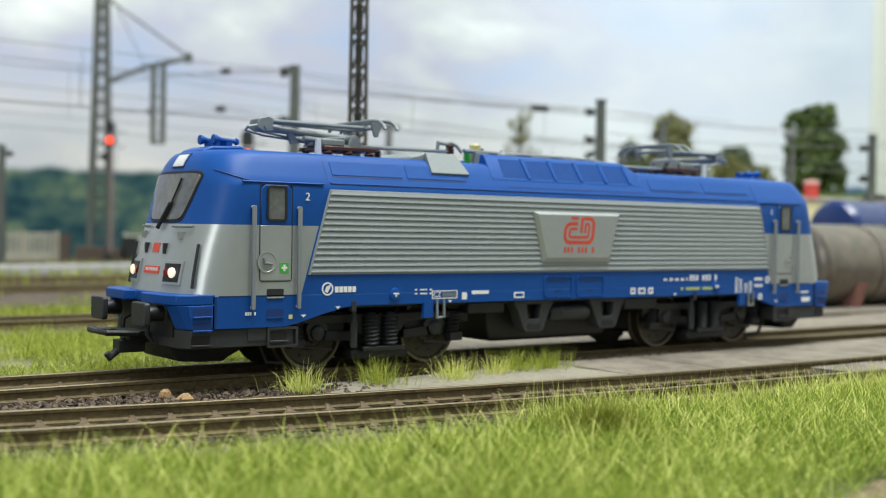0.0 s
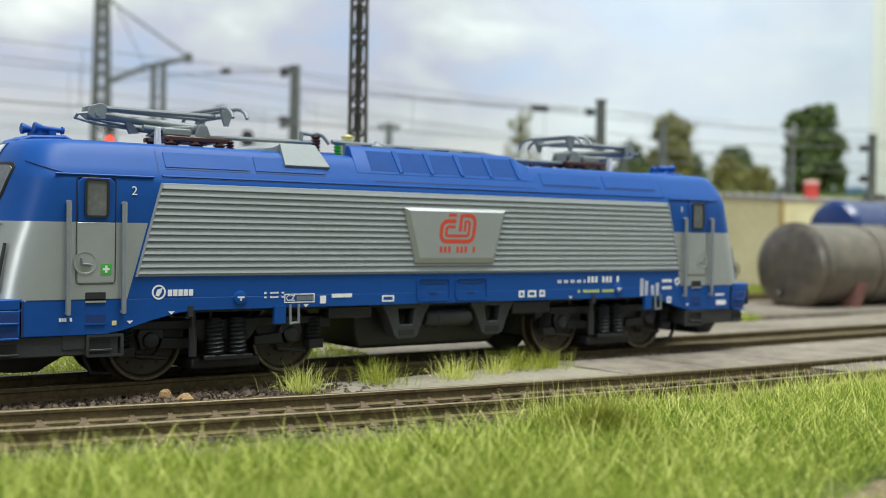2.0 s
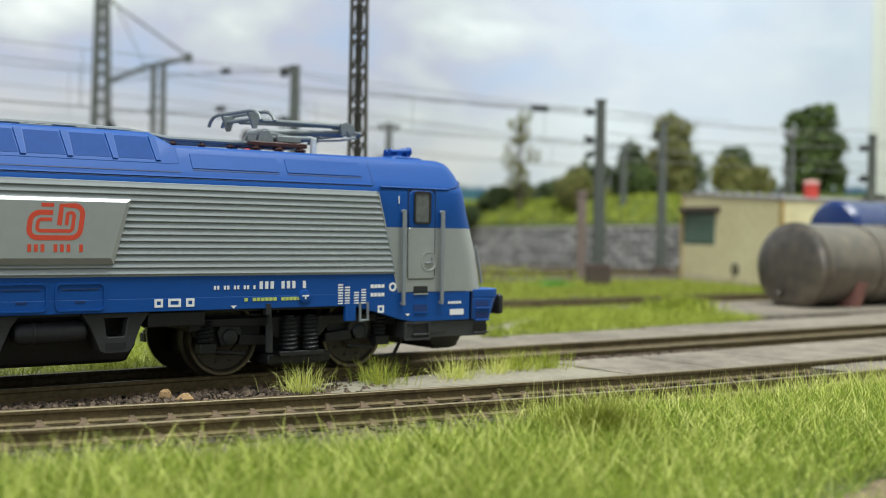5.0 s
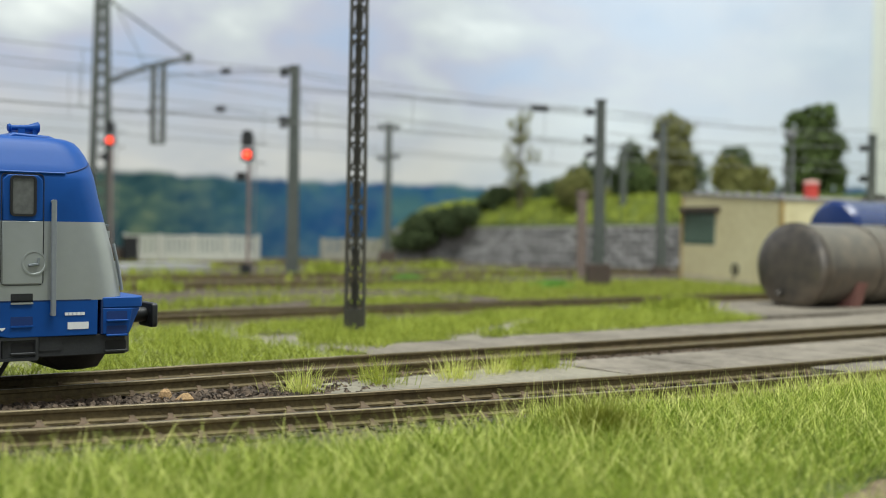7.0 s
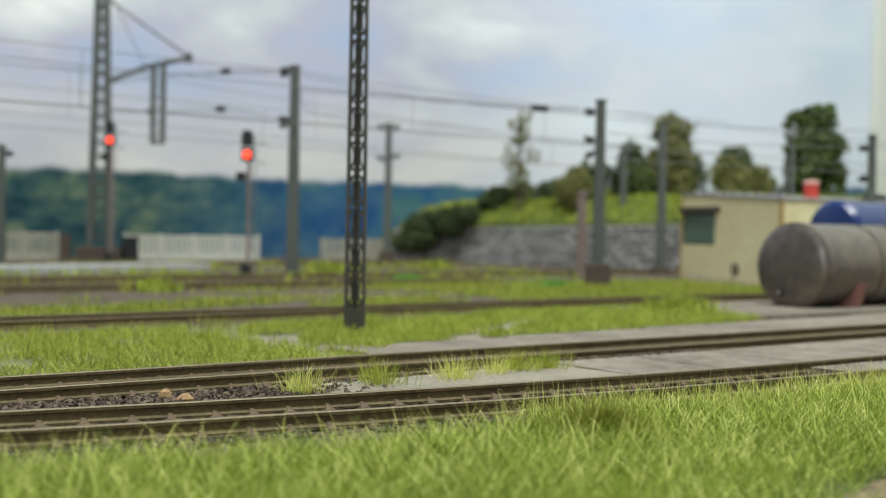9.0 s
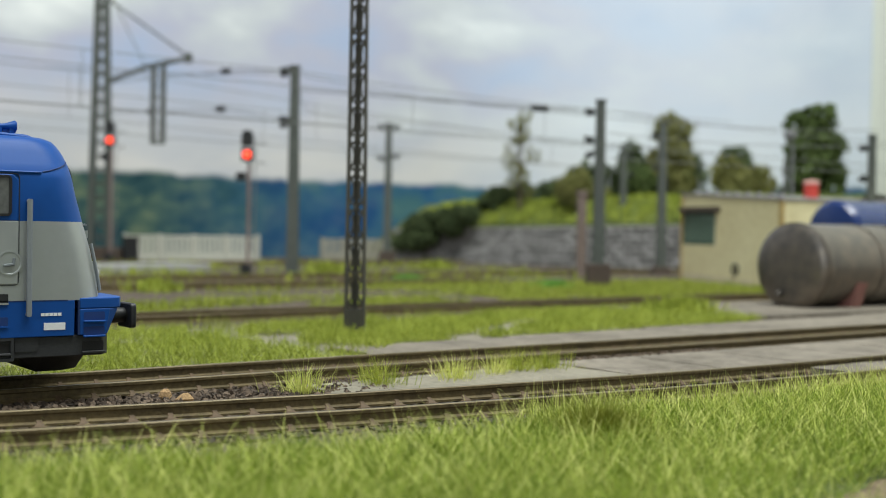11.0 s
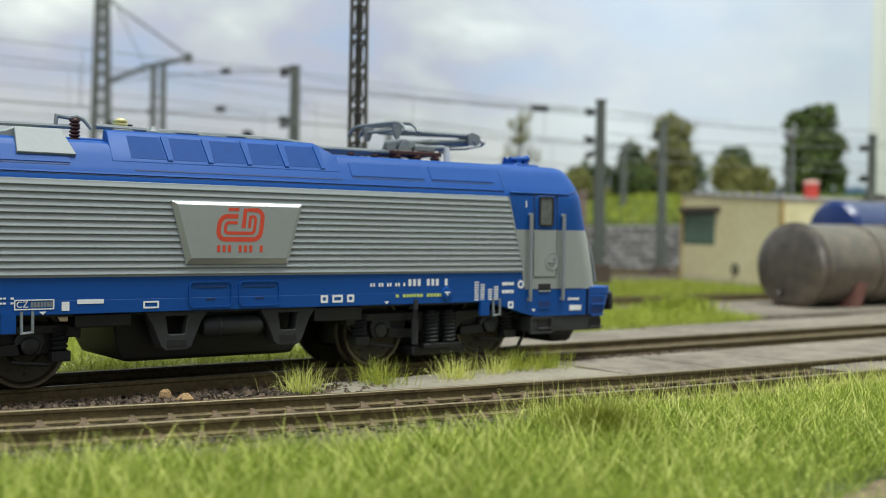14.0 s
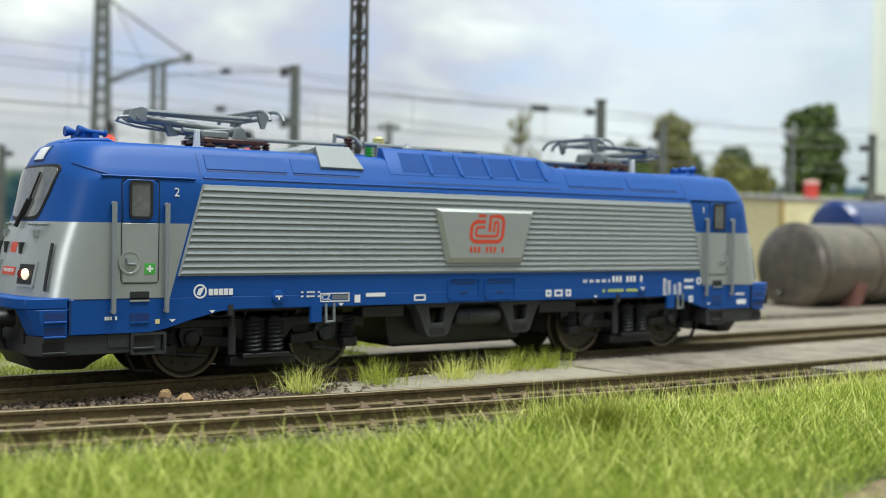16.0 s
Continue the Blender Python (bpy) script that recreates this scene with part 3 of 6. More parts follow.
# ---- masts and overhead line ----
def lattice_mast(name, at, h, w0, w1, label, material, bays, turn=0, solid=0.06):
    """Two channel legs joined on both faces by crossed lacing bars, and a web between."""
    root = thing(name, label, "catenary mast", at, turn, "overhead line masts")
    hz = h * solid
    for s in (-1, 1):
        g = Geo()
        g.loft([[(s * w / 2 - 0.45, -d / 2, z), (s * w / 2 + 0.45, -d / 2, z), (s * w / 2 + 0.45, d / 2, z), (s * w / 2 - 0.45, d / 2, z)] for z, w, d in ((0, w0, w0 * 0.8), (h, w1, w1 * 0.8))])
        part("leg", g, material, root)

    def width(z):
        return w0 + (w1 - w0) * z / h
    for y in (-0.36, 0.36):
        for i in range(bays):
            za, zb = hz + (h - hz) * i / bays, hz + (h - hz) * (i + 1) / bays
            wa, wb, zm = width(za), width(zb), 0.5 * (za + zb)
            q = (zb - za) * 0.23
            for s in (-1, 1):
                part("lacing_bar", Geo().rod([(-s * wa / 2, y * wa, za + q), (s * wb / 2, y * wb, za - q)], 0.34, 4), material, root)
            part("lacing_bar", Geo().rod([(-wa / 2, y * wa, za), (-0.2 * wa, y * wa, za + 1.4 * q), (-0.16 * wa, y * wa, zm), (-0.2 * wb, y * wb, zb - 1.4 * q), (-wb / 2, y * wb, zb)], 0.3, 4), material, root)
            part("lacing_bar", Geo().rod([(wa / 2, y * wa, za), (0.2 * wa, y * wa, za + 1.4 * q), (0.16 * wa, y * wa, zm), (0.2 * wb, y * wb, zb - 1.4 * q), (wb / 2, y * wb, zb)], 0.3, 4), material, root)
    part("web", Geo().box(-w0 * 0.15, w0 * 0.15, -0.3, 0.3, hz, h), material, root)
    part("foot", Geo().box(-w0 / 2 - 0.4, w0 / 2 + 0.4, -w0 * 0.5, w0 * 0.5, -1.0, hz), material, root)
    return root


lattice_mast("catenary_mast", (69, 74, -3), 135, 5.2, 3.9, "dark grey-brown lattice catenary mast standing in grass", M_MASTN, 13, -37)


def plain_mast(at, h, w, label, plinth, arms, turn=-37, material=None):
    """A tapered channel mast with insulators and brackets: arms are (height, reach) pairs."""
    root = thing("catenary_mast", label, "catenary mast", at, turn, "overhead line masts")
    m = material or M_MAST
    g = Geo()
    k = w / 2
    prof = [(-k, -k), (k, -k), (k, -k * 0.45), (k * 0.35, -k * 0.45), (k * 0.35, k * 0.45), (k, k * 0.45), (k, k), (-k, k), (-k, k * 0.45), (-k * 0.35, k * 0.45), (-k * 0.35, -k * 0.45), (-k, -k * 0.45)]
    g.loft([[(x, y, plinth) for x, y in prof], [(x * 0.72, y * 0.72, h) for x, y in prof]])
    part("post", g, m, root)
    part("cap", Geo().box(-k * 0.9, k * 0.9, -k * 0.9, k * 0.9, h, h + 1.2), m, root)
    if plinth:
        part("plinth", Geo().box(-w, w, -w, w, -1, plinth), M_PLINTH, root, "brown concrete plinth", 0.4)
    for z, reach in arms:
        s = 1 if reach > 0 else -1
        part("bracket", Geo().rod([(0, 0, z), (reach, 0, z + abs(reach) * 0.12)], 0.7).rod([(0, 0, z - abs(reach) * 0.35), (reach * 0.8, 0, z + abs(reach) * 0.08)], 0.45), m, root)
        part("insulator", Geo().lathe((s * w * 0.6, 0, z - 1.5), (s, 0, 0.1), [(0, 0.8), (0.8, 1.9), (1.6, 0.9), (2.4, 1.9), (3.2, 0.9), (4.0, 1.9), (4.8, 0.7)], 10), M_BLACK, root)
    return root


plain_mast((246, 420, -3), 128, 7.2, "grey-green catenary mast behind the tracks", 0, [(125, -7), (94, -8)])
plain_mast((360, 272, -3), 105, 6.6, "grey catenary mast with tensioning gear on a brown block", 13, [(100, -9), (84, -10), (76, -6)])
plain_mast((541, 391, -3), 112, 6.6, "grey catenary mast before the retaining wall", 6, [(104, -8), (80, -8)])
plain_mast((640, 528, -3), 108, 6.0, "slim grey catenary mast before the retaining wall", 4, [(100, 7), (82, 7)])
plain_mast((444, 608, -3), 118, 6.6, "grey catenary mast with crossarms at the far track", 12, [(116, -10), (116, 10), (90, -12), (92, 12)])
plain_mast((506, 194, -3), 90, 5.0, "slim grey mast beside the yellow building", 0, [(84, -6), (66, -6)])
plain_mast((127, 605, -3), 82, 5.0, "grey mast near the pale platform", 0, [(78, 6)])


def tower_mast():
    """Tall two-legged lattice tower with an outrigger boom and a hanging frame."""
    root = thing("tower_mast", "tall grey-green lattice tower mast with an outrigger boom", "catenary mast", (240, 722, -3), -37, "overhead line masts")
    h = 235
    for s in (-1, 1):
        g = Geo().loft([[(s * w - 2.3, -2.5, z), (s * w + 2.3, -2.5, z), (s * w + 2.3, 2.5, z), (s * w - 2.3, 2.5, z)] for z, w in ((11, 8.0), (h, 2.9))])
        part("leg", g, M_MAST, root)
    for i in range(20):
        za, zb = 14 + i * 11, 25 + i * 11
        wa, wb = 8.0 - 5.1 * za / h, 8.0 - 5.1 * zb / h
        s = 1 if i % 2 else -1
        part("lacing_bar", Geo().rod([(-s * wa, 0.6, za), (s * wb, 0.6, zb)], 0.9, 4), M_MAST, root)
        part("lacing_bar", Geo().rod([(s * wa, -0.6, za), (-s * wb, -0.6, zb)], 0.9, 4), M_MAST, root)
    part("plinth", Geo().box(-17, 17, -9, 9, -1, 12), M_PLINTH, root, "brown plinth", 0.5)
    boom = Geo().rod([(6, 0, 146), (35, 0, 158), (70, 0, 166)], 2.0, 8)
    part("boom", boom, M_MAST, root)
    part("boom_end", Geo().lathe((70, 0, 162), (0, 0, 1), [(0, 2), (1, 3.4), (7, 3.4), (8, 2)], 10), M_MAST, root)
    part("stay", Geo().rod([(2, 0, 214), (70, 0, 167)], 0.9, 6), M_MAST, root)
    part("stay", Geo().rod([(2, 0, 225), (35, 0, 159)], 0.5, 6), M_WIRE, root)
    for x in (42, 50):
        part("hanger", Geo().loft([[(x - 2.1, -1, z), (x + 2.1, -1, z), (x + 2.1, 1, z), (x - 2.1, 1, z)] for z in (97, 160)]), M_MAST, root)
    g = Geo()
    for i in range(6):
        g.rod([(42 + 8 * (i % 2), 0, 99 + i * 10), (50 - 8 * (i % 2), 0, 109 + i * 10)], 0.5, 4)
    part("hanger_lacing", g, M_MAST, root)
    part("foot_bar", Geo().box(40, 52, -1.2, 1.2, 96, 98.5), M_MAST, root)


tower_mast()


def light_signal(at, zl, post_h, label):
    root = thing("railway_signal", label, "signal", at, -37, "light signals")
    part("base", Geo().box(-3.2, 3.2, -3, 3, -1, 8), M_BLACK, root, round_by=0.4)
    part("post", Geo().cyl((1.2, 0, 8), (1.2, 0, post_h), 1.1, 1.0, 10), M_REDW, root, "faded red and white post")
    part("upper_post", Geo().cyl((1.2, 0.4, post_h * 0.62), (1.2, 0.4, post_h + 4), 1.25, 1.15, 10), M_WIRE, root, "pale grey upper post")
    part("upper_head", Geo().prism([(-3.5, zl + 5), (3.5, zl + 5), (3.5, zl + 12), (1.8, zl + 15), (-1.8, zl + 15), (-3.5, zl + 12)], "y", -2.2, 1.8), M_BLACK, root, "black upper lamp head")
    part("lamp_board", Geo().prism([(-3.6, zl - 4), (3.6, zl - 4), (3.6, zl + 4), (-3.6, zl + 4)], "y", -1.6, 1.8), M_BLACK, root, "black lamp board")
    part("lower_head", Geo().prism([(-6.6, zl - 16), (-0.5, zl - 16), (-0.5, zl - 11), (-6.6, zl - 11)], "y", -1.6, 1.8), M_BLACK, root, "small black lower lamp")
    part("ladder", Geo().rod([(6.5, 0, zl - 5), (11, 0, zl - 5)], 0.5).rod([(6.5, 0, zl + 7), (12, 0, zl + 7)], 0.5).rod([(5, 0, 10), (5, 0, zl + 10)], 0.4), M_WIRE, root)
    lens = Geo().lathe((0, -1.7, zl), (0, -1, 0), [(0, 2.6), (0.6, 2.6), (1.5, 1.9), (1.8, 0.5)], 18)
    part("lens", lens, M_SIGRED, root, "glowing red signal lens")


light_signal((226, 442, -3), 75.0, 68, "tall light signal showing red beside the yard tracks")
light_signal((237, 694, -3), 96.8, 90, "far light signal showing red beside the tower mast")


def wire(pts, r, label, drops=0, low=None):
    """A carrier wire through pts with a slight sag; low: the contact wire below, joined by droppers."""
    root = thing("overhead_wire", label, "overhead wire", group="overhead wires")

    def run(ps, sag):
        out = []
        for a, b in zip(ps, ps[1:]):
            for i in range(10):
                t = i / 10
                p = Vector(a).lerp(Vector(b), t)
                p.z -= sag * 4 * t * (1 - t)
                out.append(p)
        return out + [Vector(ps[-1])]
    top = run(pts, 3.0)
    r *= 0.58
    part("carrier_wire", Geo().rod(top, r, 5), M_WIRE, root)
    if low:
        bot = run(low, 0.6)
        part("contact_wire", Geo().rod(bot, r, 5), M_WIRE, root)
        for i in range(3, len(top) - 1, drops):
            part("dropper", Geo().rod([top[i], bot[i]], r * 0.7, 4), M_WIRE, root)


wire([(-120, 640, 150), (125, 606, 135), (246, 423, 122), (345, 303, 98), (520, 200, 92)], 0.42, "thin grey carrier wire between the masts")
wire([(-200, 415, 130), (246, 415, 122), (640, 410, 118)], 0.45, "catenary wire with droppers over the yard", 4, [(-200, 415, 92), (246, 415, 91), (640, 410, 90)])
wire([(-150, 600, 128), (440, 600, 118), (900, 590, 112)], 0.5, "far catenary wire with droppers", 5, [(-150, 600, 96), (440, 600, 90), (900, 590, 88)])
wire([(-100, 660, 150), (275, 690, 146), (690, 560, 104)], 0.5, "far carrier wire towards the hill", 5, [(-100, 660, 112), (275, 690, 108), (690, 560, 84)])
wire([(-60, 300, 100), (360, 270, 97), (720, 262, 96)], 0.35, "thin wire along the brown track", 4, [(-60, 300, 80), (360, 270, 78), (720, 262, 78)])
wire([(360, 265, 84), (506, 194, 82), (800, 160, 82)], 0.4, "thin wire towards the yellow building", 6, [(360, 265, 70), (506, 194, 66), (800, 160, 64)])
wire([(246, 420, 125), (300, 500, 110), (444, 608, 114)], 0.4, "crossing wire between two masts")


def cross_span(pts, beads, label):
    """A cross-span wire with dark insulators threaded on it."""
    root = thing("cross_span", label, "overhead wire", group="overhead wires")
    part("span_wire", Geo().rod(pts, 0.35, 5), M_WIRE, root)
    for k, t in beads:
        a, b = Vector(pts[k]), Vector(pts[k + 1])
        d = (b - a).normalized()
        p = a.lerp(b, t)
        prof = [(-5, 0.5)] + [q for i in range(5) for q in ((-4.4 + i * 2, 2.0), (-3.4 + i * 2, 2.0), (-3.0 + i * 2, 1.0))] + [(6.5, 0.5)]
        part("insulator", Geo().lathe(p, d, prof, 10), M_BLACK, root, "dark ribbed insulator")


cross_span([(246, 716, 142), (251, 519, 133), (246, 423, 124)], [(0, 0.98), (1, 0.9)], "cross-span wire with insulators between tower and mast")
cross_span([(247, 720, 118), (248, 520, 107), (246, 423, 93)], [(0, 0.98), (0, 0.4), (1, 0.9)], "lower cross-span wire with insulators")
cross_span([(246, 421, 112), (300, 360, 105), (360, 274, 96)], [(1, 0.67)], "cross-span wire between two yard masts")


# ---- far left: platform and white fences ----
g = Geo().prism([(20, 478), (250, 540), (240, 572), (0, 520), (-60, 500), (-60, 465)], "z", -3.2, 1.6)
single("platform", g, M_PLAT, "pale grey low platform beside the far track", "platform", "structure", round_by=0.4)


def fence(a, b, h, label, m, end=False):
    a, b = Vector((*a, 0)), Vector((*b, 0))
    L = (b - a).length
    root = thing("fence", label, "fence", (a.x, a.y, -3), math.degrees(math.atan2(b.y - a.y, b.x - a.x)), "white fences")
    n = max(2, int(L / 25))
    for i in range(n + 1):
        part("post", Geo().box(i * L / n - 1.4, i * L / n + 1.4, -1.6, 1.6, -1, h + 1.2), m, root)
    for i in range(n):
        x0, x1 = i * L / n + 1.4, (i + 1) * L / n - 1.4
        part("panel", Geo().box(x0, x1, -0.7, 0.7, 0.5, h * 0.32).box(x0, x1, -0.7, 0.7, h * 0.9, h), m, root)
        for k in range(6):
            w = (x1 - x0) / 6
            part("slat", Geo().box(x0 + k * w + 0.7, x0 + (k + 1) * w - 0.7, -0.5, 0.5, h * 0.3, h * 0.92), m, root)
    if end:
        part("end_panel", Geo().box(L + 1.6, L + 11, -1.2, 1.2, 0, h * 0.96), M_PLINTH, root, "brown end panel")


fence((270, 743), (392, 738), 22, "off-white panel fence before the wooded hills", M_FENCE)
fence((80, 752), (214, 748), 23, "weathered off-white panel fence with a brown end", M_FENCED, True)
fence((470, 756), (545, 756), 20, "short pale fence beside the retaining wall", M_FENCED)
single("crate", Geo().box(-6, 6, -3, 3, 0, 20).box(-6.5, 6.5, -3.4, 3.4, 19, 21), M_BLACK, "dark cabinet beside the mast plinth", "cabinet", at=(262, 712, -3), turn=-10, round_by=0.3)


# ---- hill, retaining wall and trees ----
WA, WB = Vector((548, 748, 0)), Vector((628, 440, 0))
WD = (WB - WA).normalized()
WN = Vector((-WD.y, WD.x, 0))
if WN.x > 0:
    WN = -WN


def hill_z(x, y):
    d = (Vector((x, y, 0)) - WA).dot(-WN)
    along = (Vector((x, y, 0)) - WA).dot(WD)
    if d < 7.5:
        return -6.0
    top = 27 + 8 * min(1.0, max(0.0, along / 310))
    end = min(1.0, max(0.0, (along + 70) / 70))
    return (top + 26 * min(1.0, (d - 4) / 45.0) ** 0.8 + bumpy(x, y, 2.0, 30)) * end - 3 * (1 - end)


sheet("hill", np.linspace(545, 948, 90), np.linspace(330, 836, 100), hill_z, M_TURF, "grassy hill behind the stone retaining wall", "hill")
grass("grass", 16000, lambda: (lambda x, y: (x, y, hill_z(x, y)))(rng.uniform(555, 720), rng.uniform(430, 740)), 4.0, 1.4, M_GRASSM, "green grass on the hillside", 0.6, lambda x, y: hill_z(x, y) > 20)


def retaining_wall():
    root = thing("retaining_wall", "weathered grey stone retaining wall below the grassy hill", "wall", (WA.x, WA.y, -3), math.degrees(math.atan2(WD.y, WD.x)), kind="structure")
    L = (WB - WA).length
    g = Geo().prism([(0, -1), (L, -1), (L, 36), (0, 29)], "y", 0.4, 5.0)
    part("core", g, M_MORTAR, root, "dark mortar core")
    part("coping", Geo().prism([(0, 29), (L, 36), (L, 38), (0, 31)], "y", -1.6, 5.5), M_WALLST, root, "stone coping")
    rows, per = 7, 33
    shapes = []
    for k in range(6):
        r = random.Random(k)
        w, h = 8.8 * r.uniform(0.84, 1.0), 4.3 * r.uniform(0.84, 1.0)
        shapes.append(Geo().loft([[(-w / 2, 0.5, -h / 2), (w / 2, 0.5, -h / 2), (w / 2, 0.5, h / 2), (-w / 2, 0.5, h / 2)],
                                  [(-w / 2 + 0.6, -0.9, -h / 2 + 0.5), (w / 2 - 0.6, -0.9, -h / 2 + 0.5), (w / 2 - 0.6, -0.9, h / 2 - 0.5), (-w / 2 + 0.6, -0.9, h / 2 - 0.5)]]).mesh("stone", M_WALLST))
    for i in range(rows):
        for j in range(per):
            x = (j + 0.5 * (i % 2) + 0.3) * L / per
            if x > L - 3:
                continue
            z = (i + 0.5) * (29 + 7 * x / L) / rows
            ob = new("stone", shapes[(i * 7 + j * 3 + int(rng.integers(0, 6))) % 6])
            ob.parent = root
            ob.matrix_basis = pose(x * MM, 0, z * MM)


retaining_wall()


def foliage(g, c, r, n, size):
    """Small leaf clumps scattered through an uneven volume."""
    for _ in range(n):
        d = Vector(rng.normal(0, 1, 3)).normalized() * (rng.uniform(0.35, 1.0) ** 0.6)
        p = Vector((c[0] + d.x * r[0], c[1] + d.y * r[1], c[2] + d.z * r[2]))
        m = Euler(rng.uniform(0, 6.28, 3)).to_matrix()
        k = size * rng.uniform(0.5, 1.3)
        vs = [p + m @ (Vector(q) * k) for q in ((-0.5, -0.3, 0), (0.5, -0.35, 0.1), (0.6, 0.3, 0), (-0.4, 0.4, 0.15), (0, 0, 0.45))]
        g.add(vs, [(0, 1, 4), (1, 2, 4), (2, 3, 4), (3, 0, 4)])


def leaves_part(name, g, material, root, label=""):
    me = bpy.data.meshes.new(name)
    me.from_pydata([(a * MM, b * MM, c * MM) for a, b, c in g.v], [], g.f)
    me.materials.append(material)
    ob = new(name, me)
    ob.parent = root
    if label:
        ob["label"] = label
    return ob


def tree(at, h, r, label, material, lobes, size, n, crown_from=0.3, seed=1):
    root = thing("tree", label, "tree", at, group="trees on the hill")
    rr = random.Random(seed)
    t = Geo().lathe((0, 0, -2), (rr.uniform(-0.04, 0.04), 0, 1), [(0, r * 0.14), (h * 0.3, r * 0.10), (h * 0.85, r * 0.03)], 9)
    tips = []
    for i in range(lobes):
        z = h * (crown_from + (0.95 - crown_from) * (i + 0.5) / lobes)
        a = i * 2.4 + rr.uniform(-0.4, 0.4)
        span = r * math.sin(math.pi * (0.25 + 0.65 * (i + 0.5) / lobes)) * rr.uniform(0.45, 0.75)
        tip = (span * math.cos(a), span * math.sin(a), z)
        t.cyl((0, 0, z * 0.8), tip, r * 0.05, r * 0.015, 6)
        tips.append((tip, span))
    part("trunk", t, M_BARK, root, "brown trunk with limbs")
    c = Geo()
    for tip, span in tips:
        k = r * rr.uniform(0.42, 0.62)
        foliage(c, tip, (k, k, k * rr.uniform(0.75, 1.1)), n // lobes, size)
    leaves_part("crown", c, material, root)


def bush(at, r, label, material, n, size, seed=1):
    root = thing("bush", label, "bush", at, group="bushes on the hill")
    rr = random.Random(seed)
    g, w = Geo(), Geo()
    for i in range(7):
        c = (rr.uniform(-0.6, 0.6) * r[0], rr.uniform(-0.6, 0.6) * r[1], r[2] * rr.uniform(0.25, 0.75))
        k = rr.uniform(0.4, 0.6)
        foliage(g, c, (r[0] * k, r[1] * k, r[2] * k * 0.8), n // 7, size)
        w.cyl((c[0] * 0.3, c[1] * 0.3, -2), c, 0.9, 0.4, 5)
    part("stem", w, M_BARK, root)
    leaves_part("crown", g, material, root)


tree((610, 632, 50), 92, 16, "slender sparse olive-green tree on the hill", M_LEAFO, 11, 2.8, 620, 0.12, 3)
tree((708, 534, 54), 82, 24, "tall slim olive-green tree on the hill", M_LEAFO, 12, 4.0, 2400, 0.05, 8)
tree((735, 400, 52), 81, 27, "dense dark green rounded tree behind the building", M_LEAFM, 16, 4.6, 4200, 0.05, 5)
bush((628, 575, 48), (24, 20, 36), "rounded olive bush on the hill", M_LEAFO, 1500, 4.2, 2)
bush((655, 580, 50), (26, 20, 26), "olive-brown bush on the hill", M_LEAFO, 1300, 4.2, 12)
bush((680, 545, 50), (20, 20, 34), "dark olive bush on the hill", M_LEAFM, 1300, 4.2, 22)
bush((735, 478, 48), (36, 22, 44), "wide olive bush behind the building", M_LEAFO, 1900, 4.4, 4)
bush((845, 566, 48), (22, 20, 68), "dark green bush far behind the building", M_LEAFD, 1300, 5.0, 6)
bush((622, 672, 46), (34, 18, 28), "dark green hedge at the top of the hill", M_LEAFD, 1500, 4.4, 7)
bush((668, 640, 46), (34, 18, 30), "dark green hedge behind the tree", M_LEAFD, 1300, 4.4, 17)
bush((760, 590, 46), (44, 20, 56), "dark green wood on the far hill", M_LEAFD, 1900, 5.0, 27)


bush((722, 600, 44), (30, 18, 66), "hazy dark green wood behind the masts", M_LEAFD, 2200, 5.0, 33)
bush((690, 622, 44), (26, 18, 50), "hazy dark green wood behind the wall", M_LEAFD, 1600, 5.0, 35)


def hanging_shrub():
    root = thing("hanging_shrub", "dark green ivy shrub spilling over the retaining wall", "shrub", (556, 690, 8))
    g = Geo()
    for dx, dy, z, k in ((-2, 30, 22, 17), (0, 12, 24, 17), (2, -8, 28, 16), (6, -26, 32, 14), (-4, 38, 12, 14), (-5, 26, 8, 14), (-4, 8, 12, 12), (8, -40, 34, 12), (-6, 46, 6, 10), (3, -22, 22, 12)):
        foliage(g, (dx, dy, z), (10, k, k * 0.8), 520, 3.4)
    leaves_part("crown", g, M_LEAFD, root)
    part("stem", Geo().rod([(2, 20, -10), (0, 15, 10), (4, -10, 26)], 1.0), M_BARK, root)


hanging_shrub()
single("post", Geo().box(-3, 3, -2.5, 2.5, 0, 57).box(-3.5, 3.5, -3, 3, 55, 58.5), mat("weathered_brown_wood", (0.17, 0.13, 0.11), 0.85), "weathered brown wooden post before the wall", "post", at=(439, 369, -3), turn=-37, round_by=0.3)


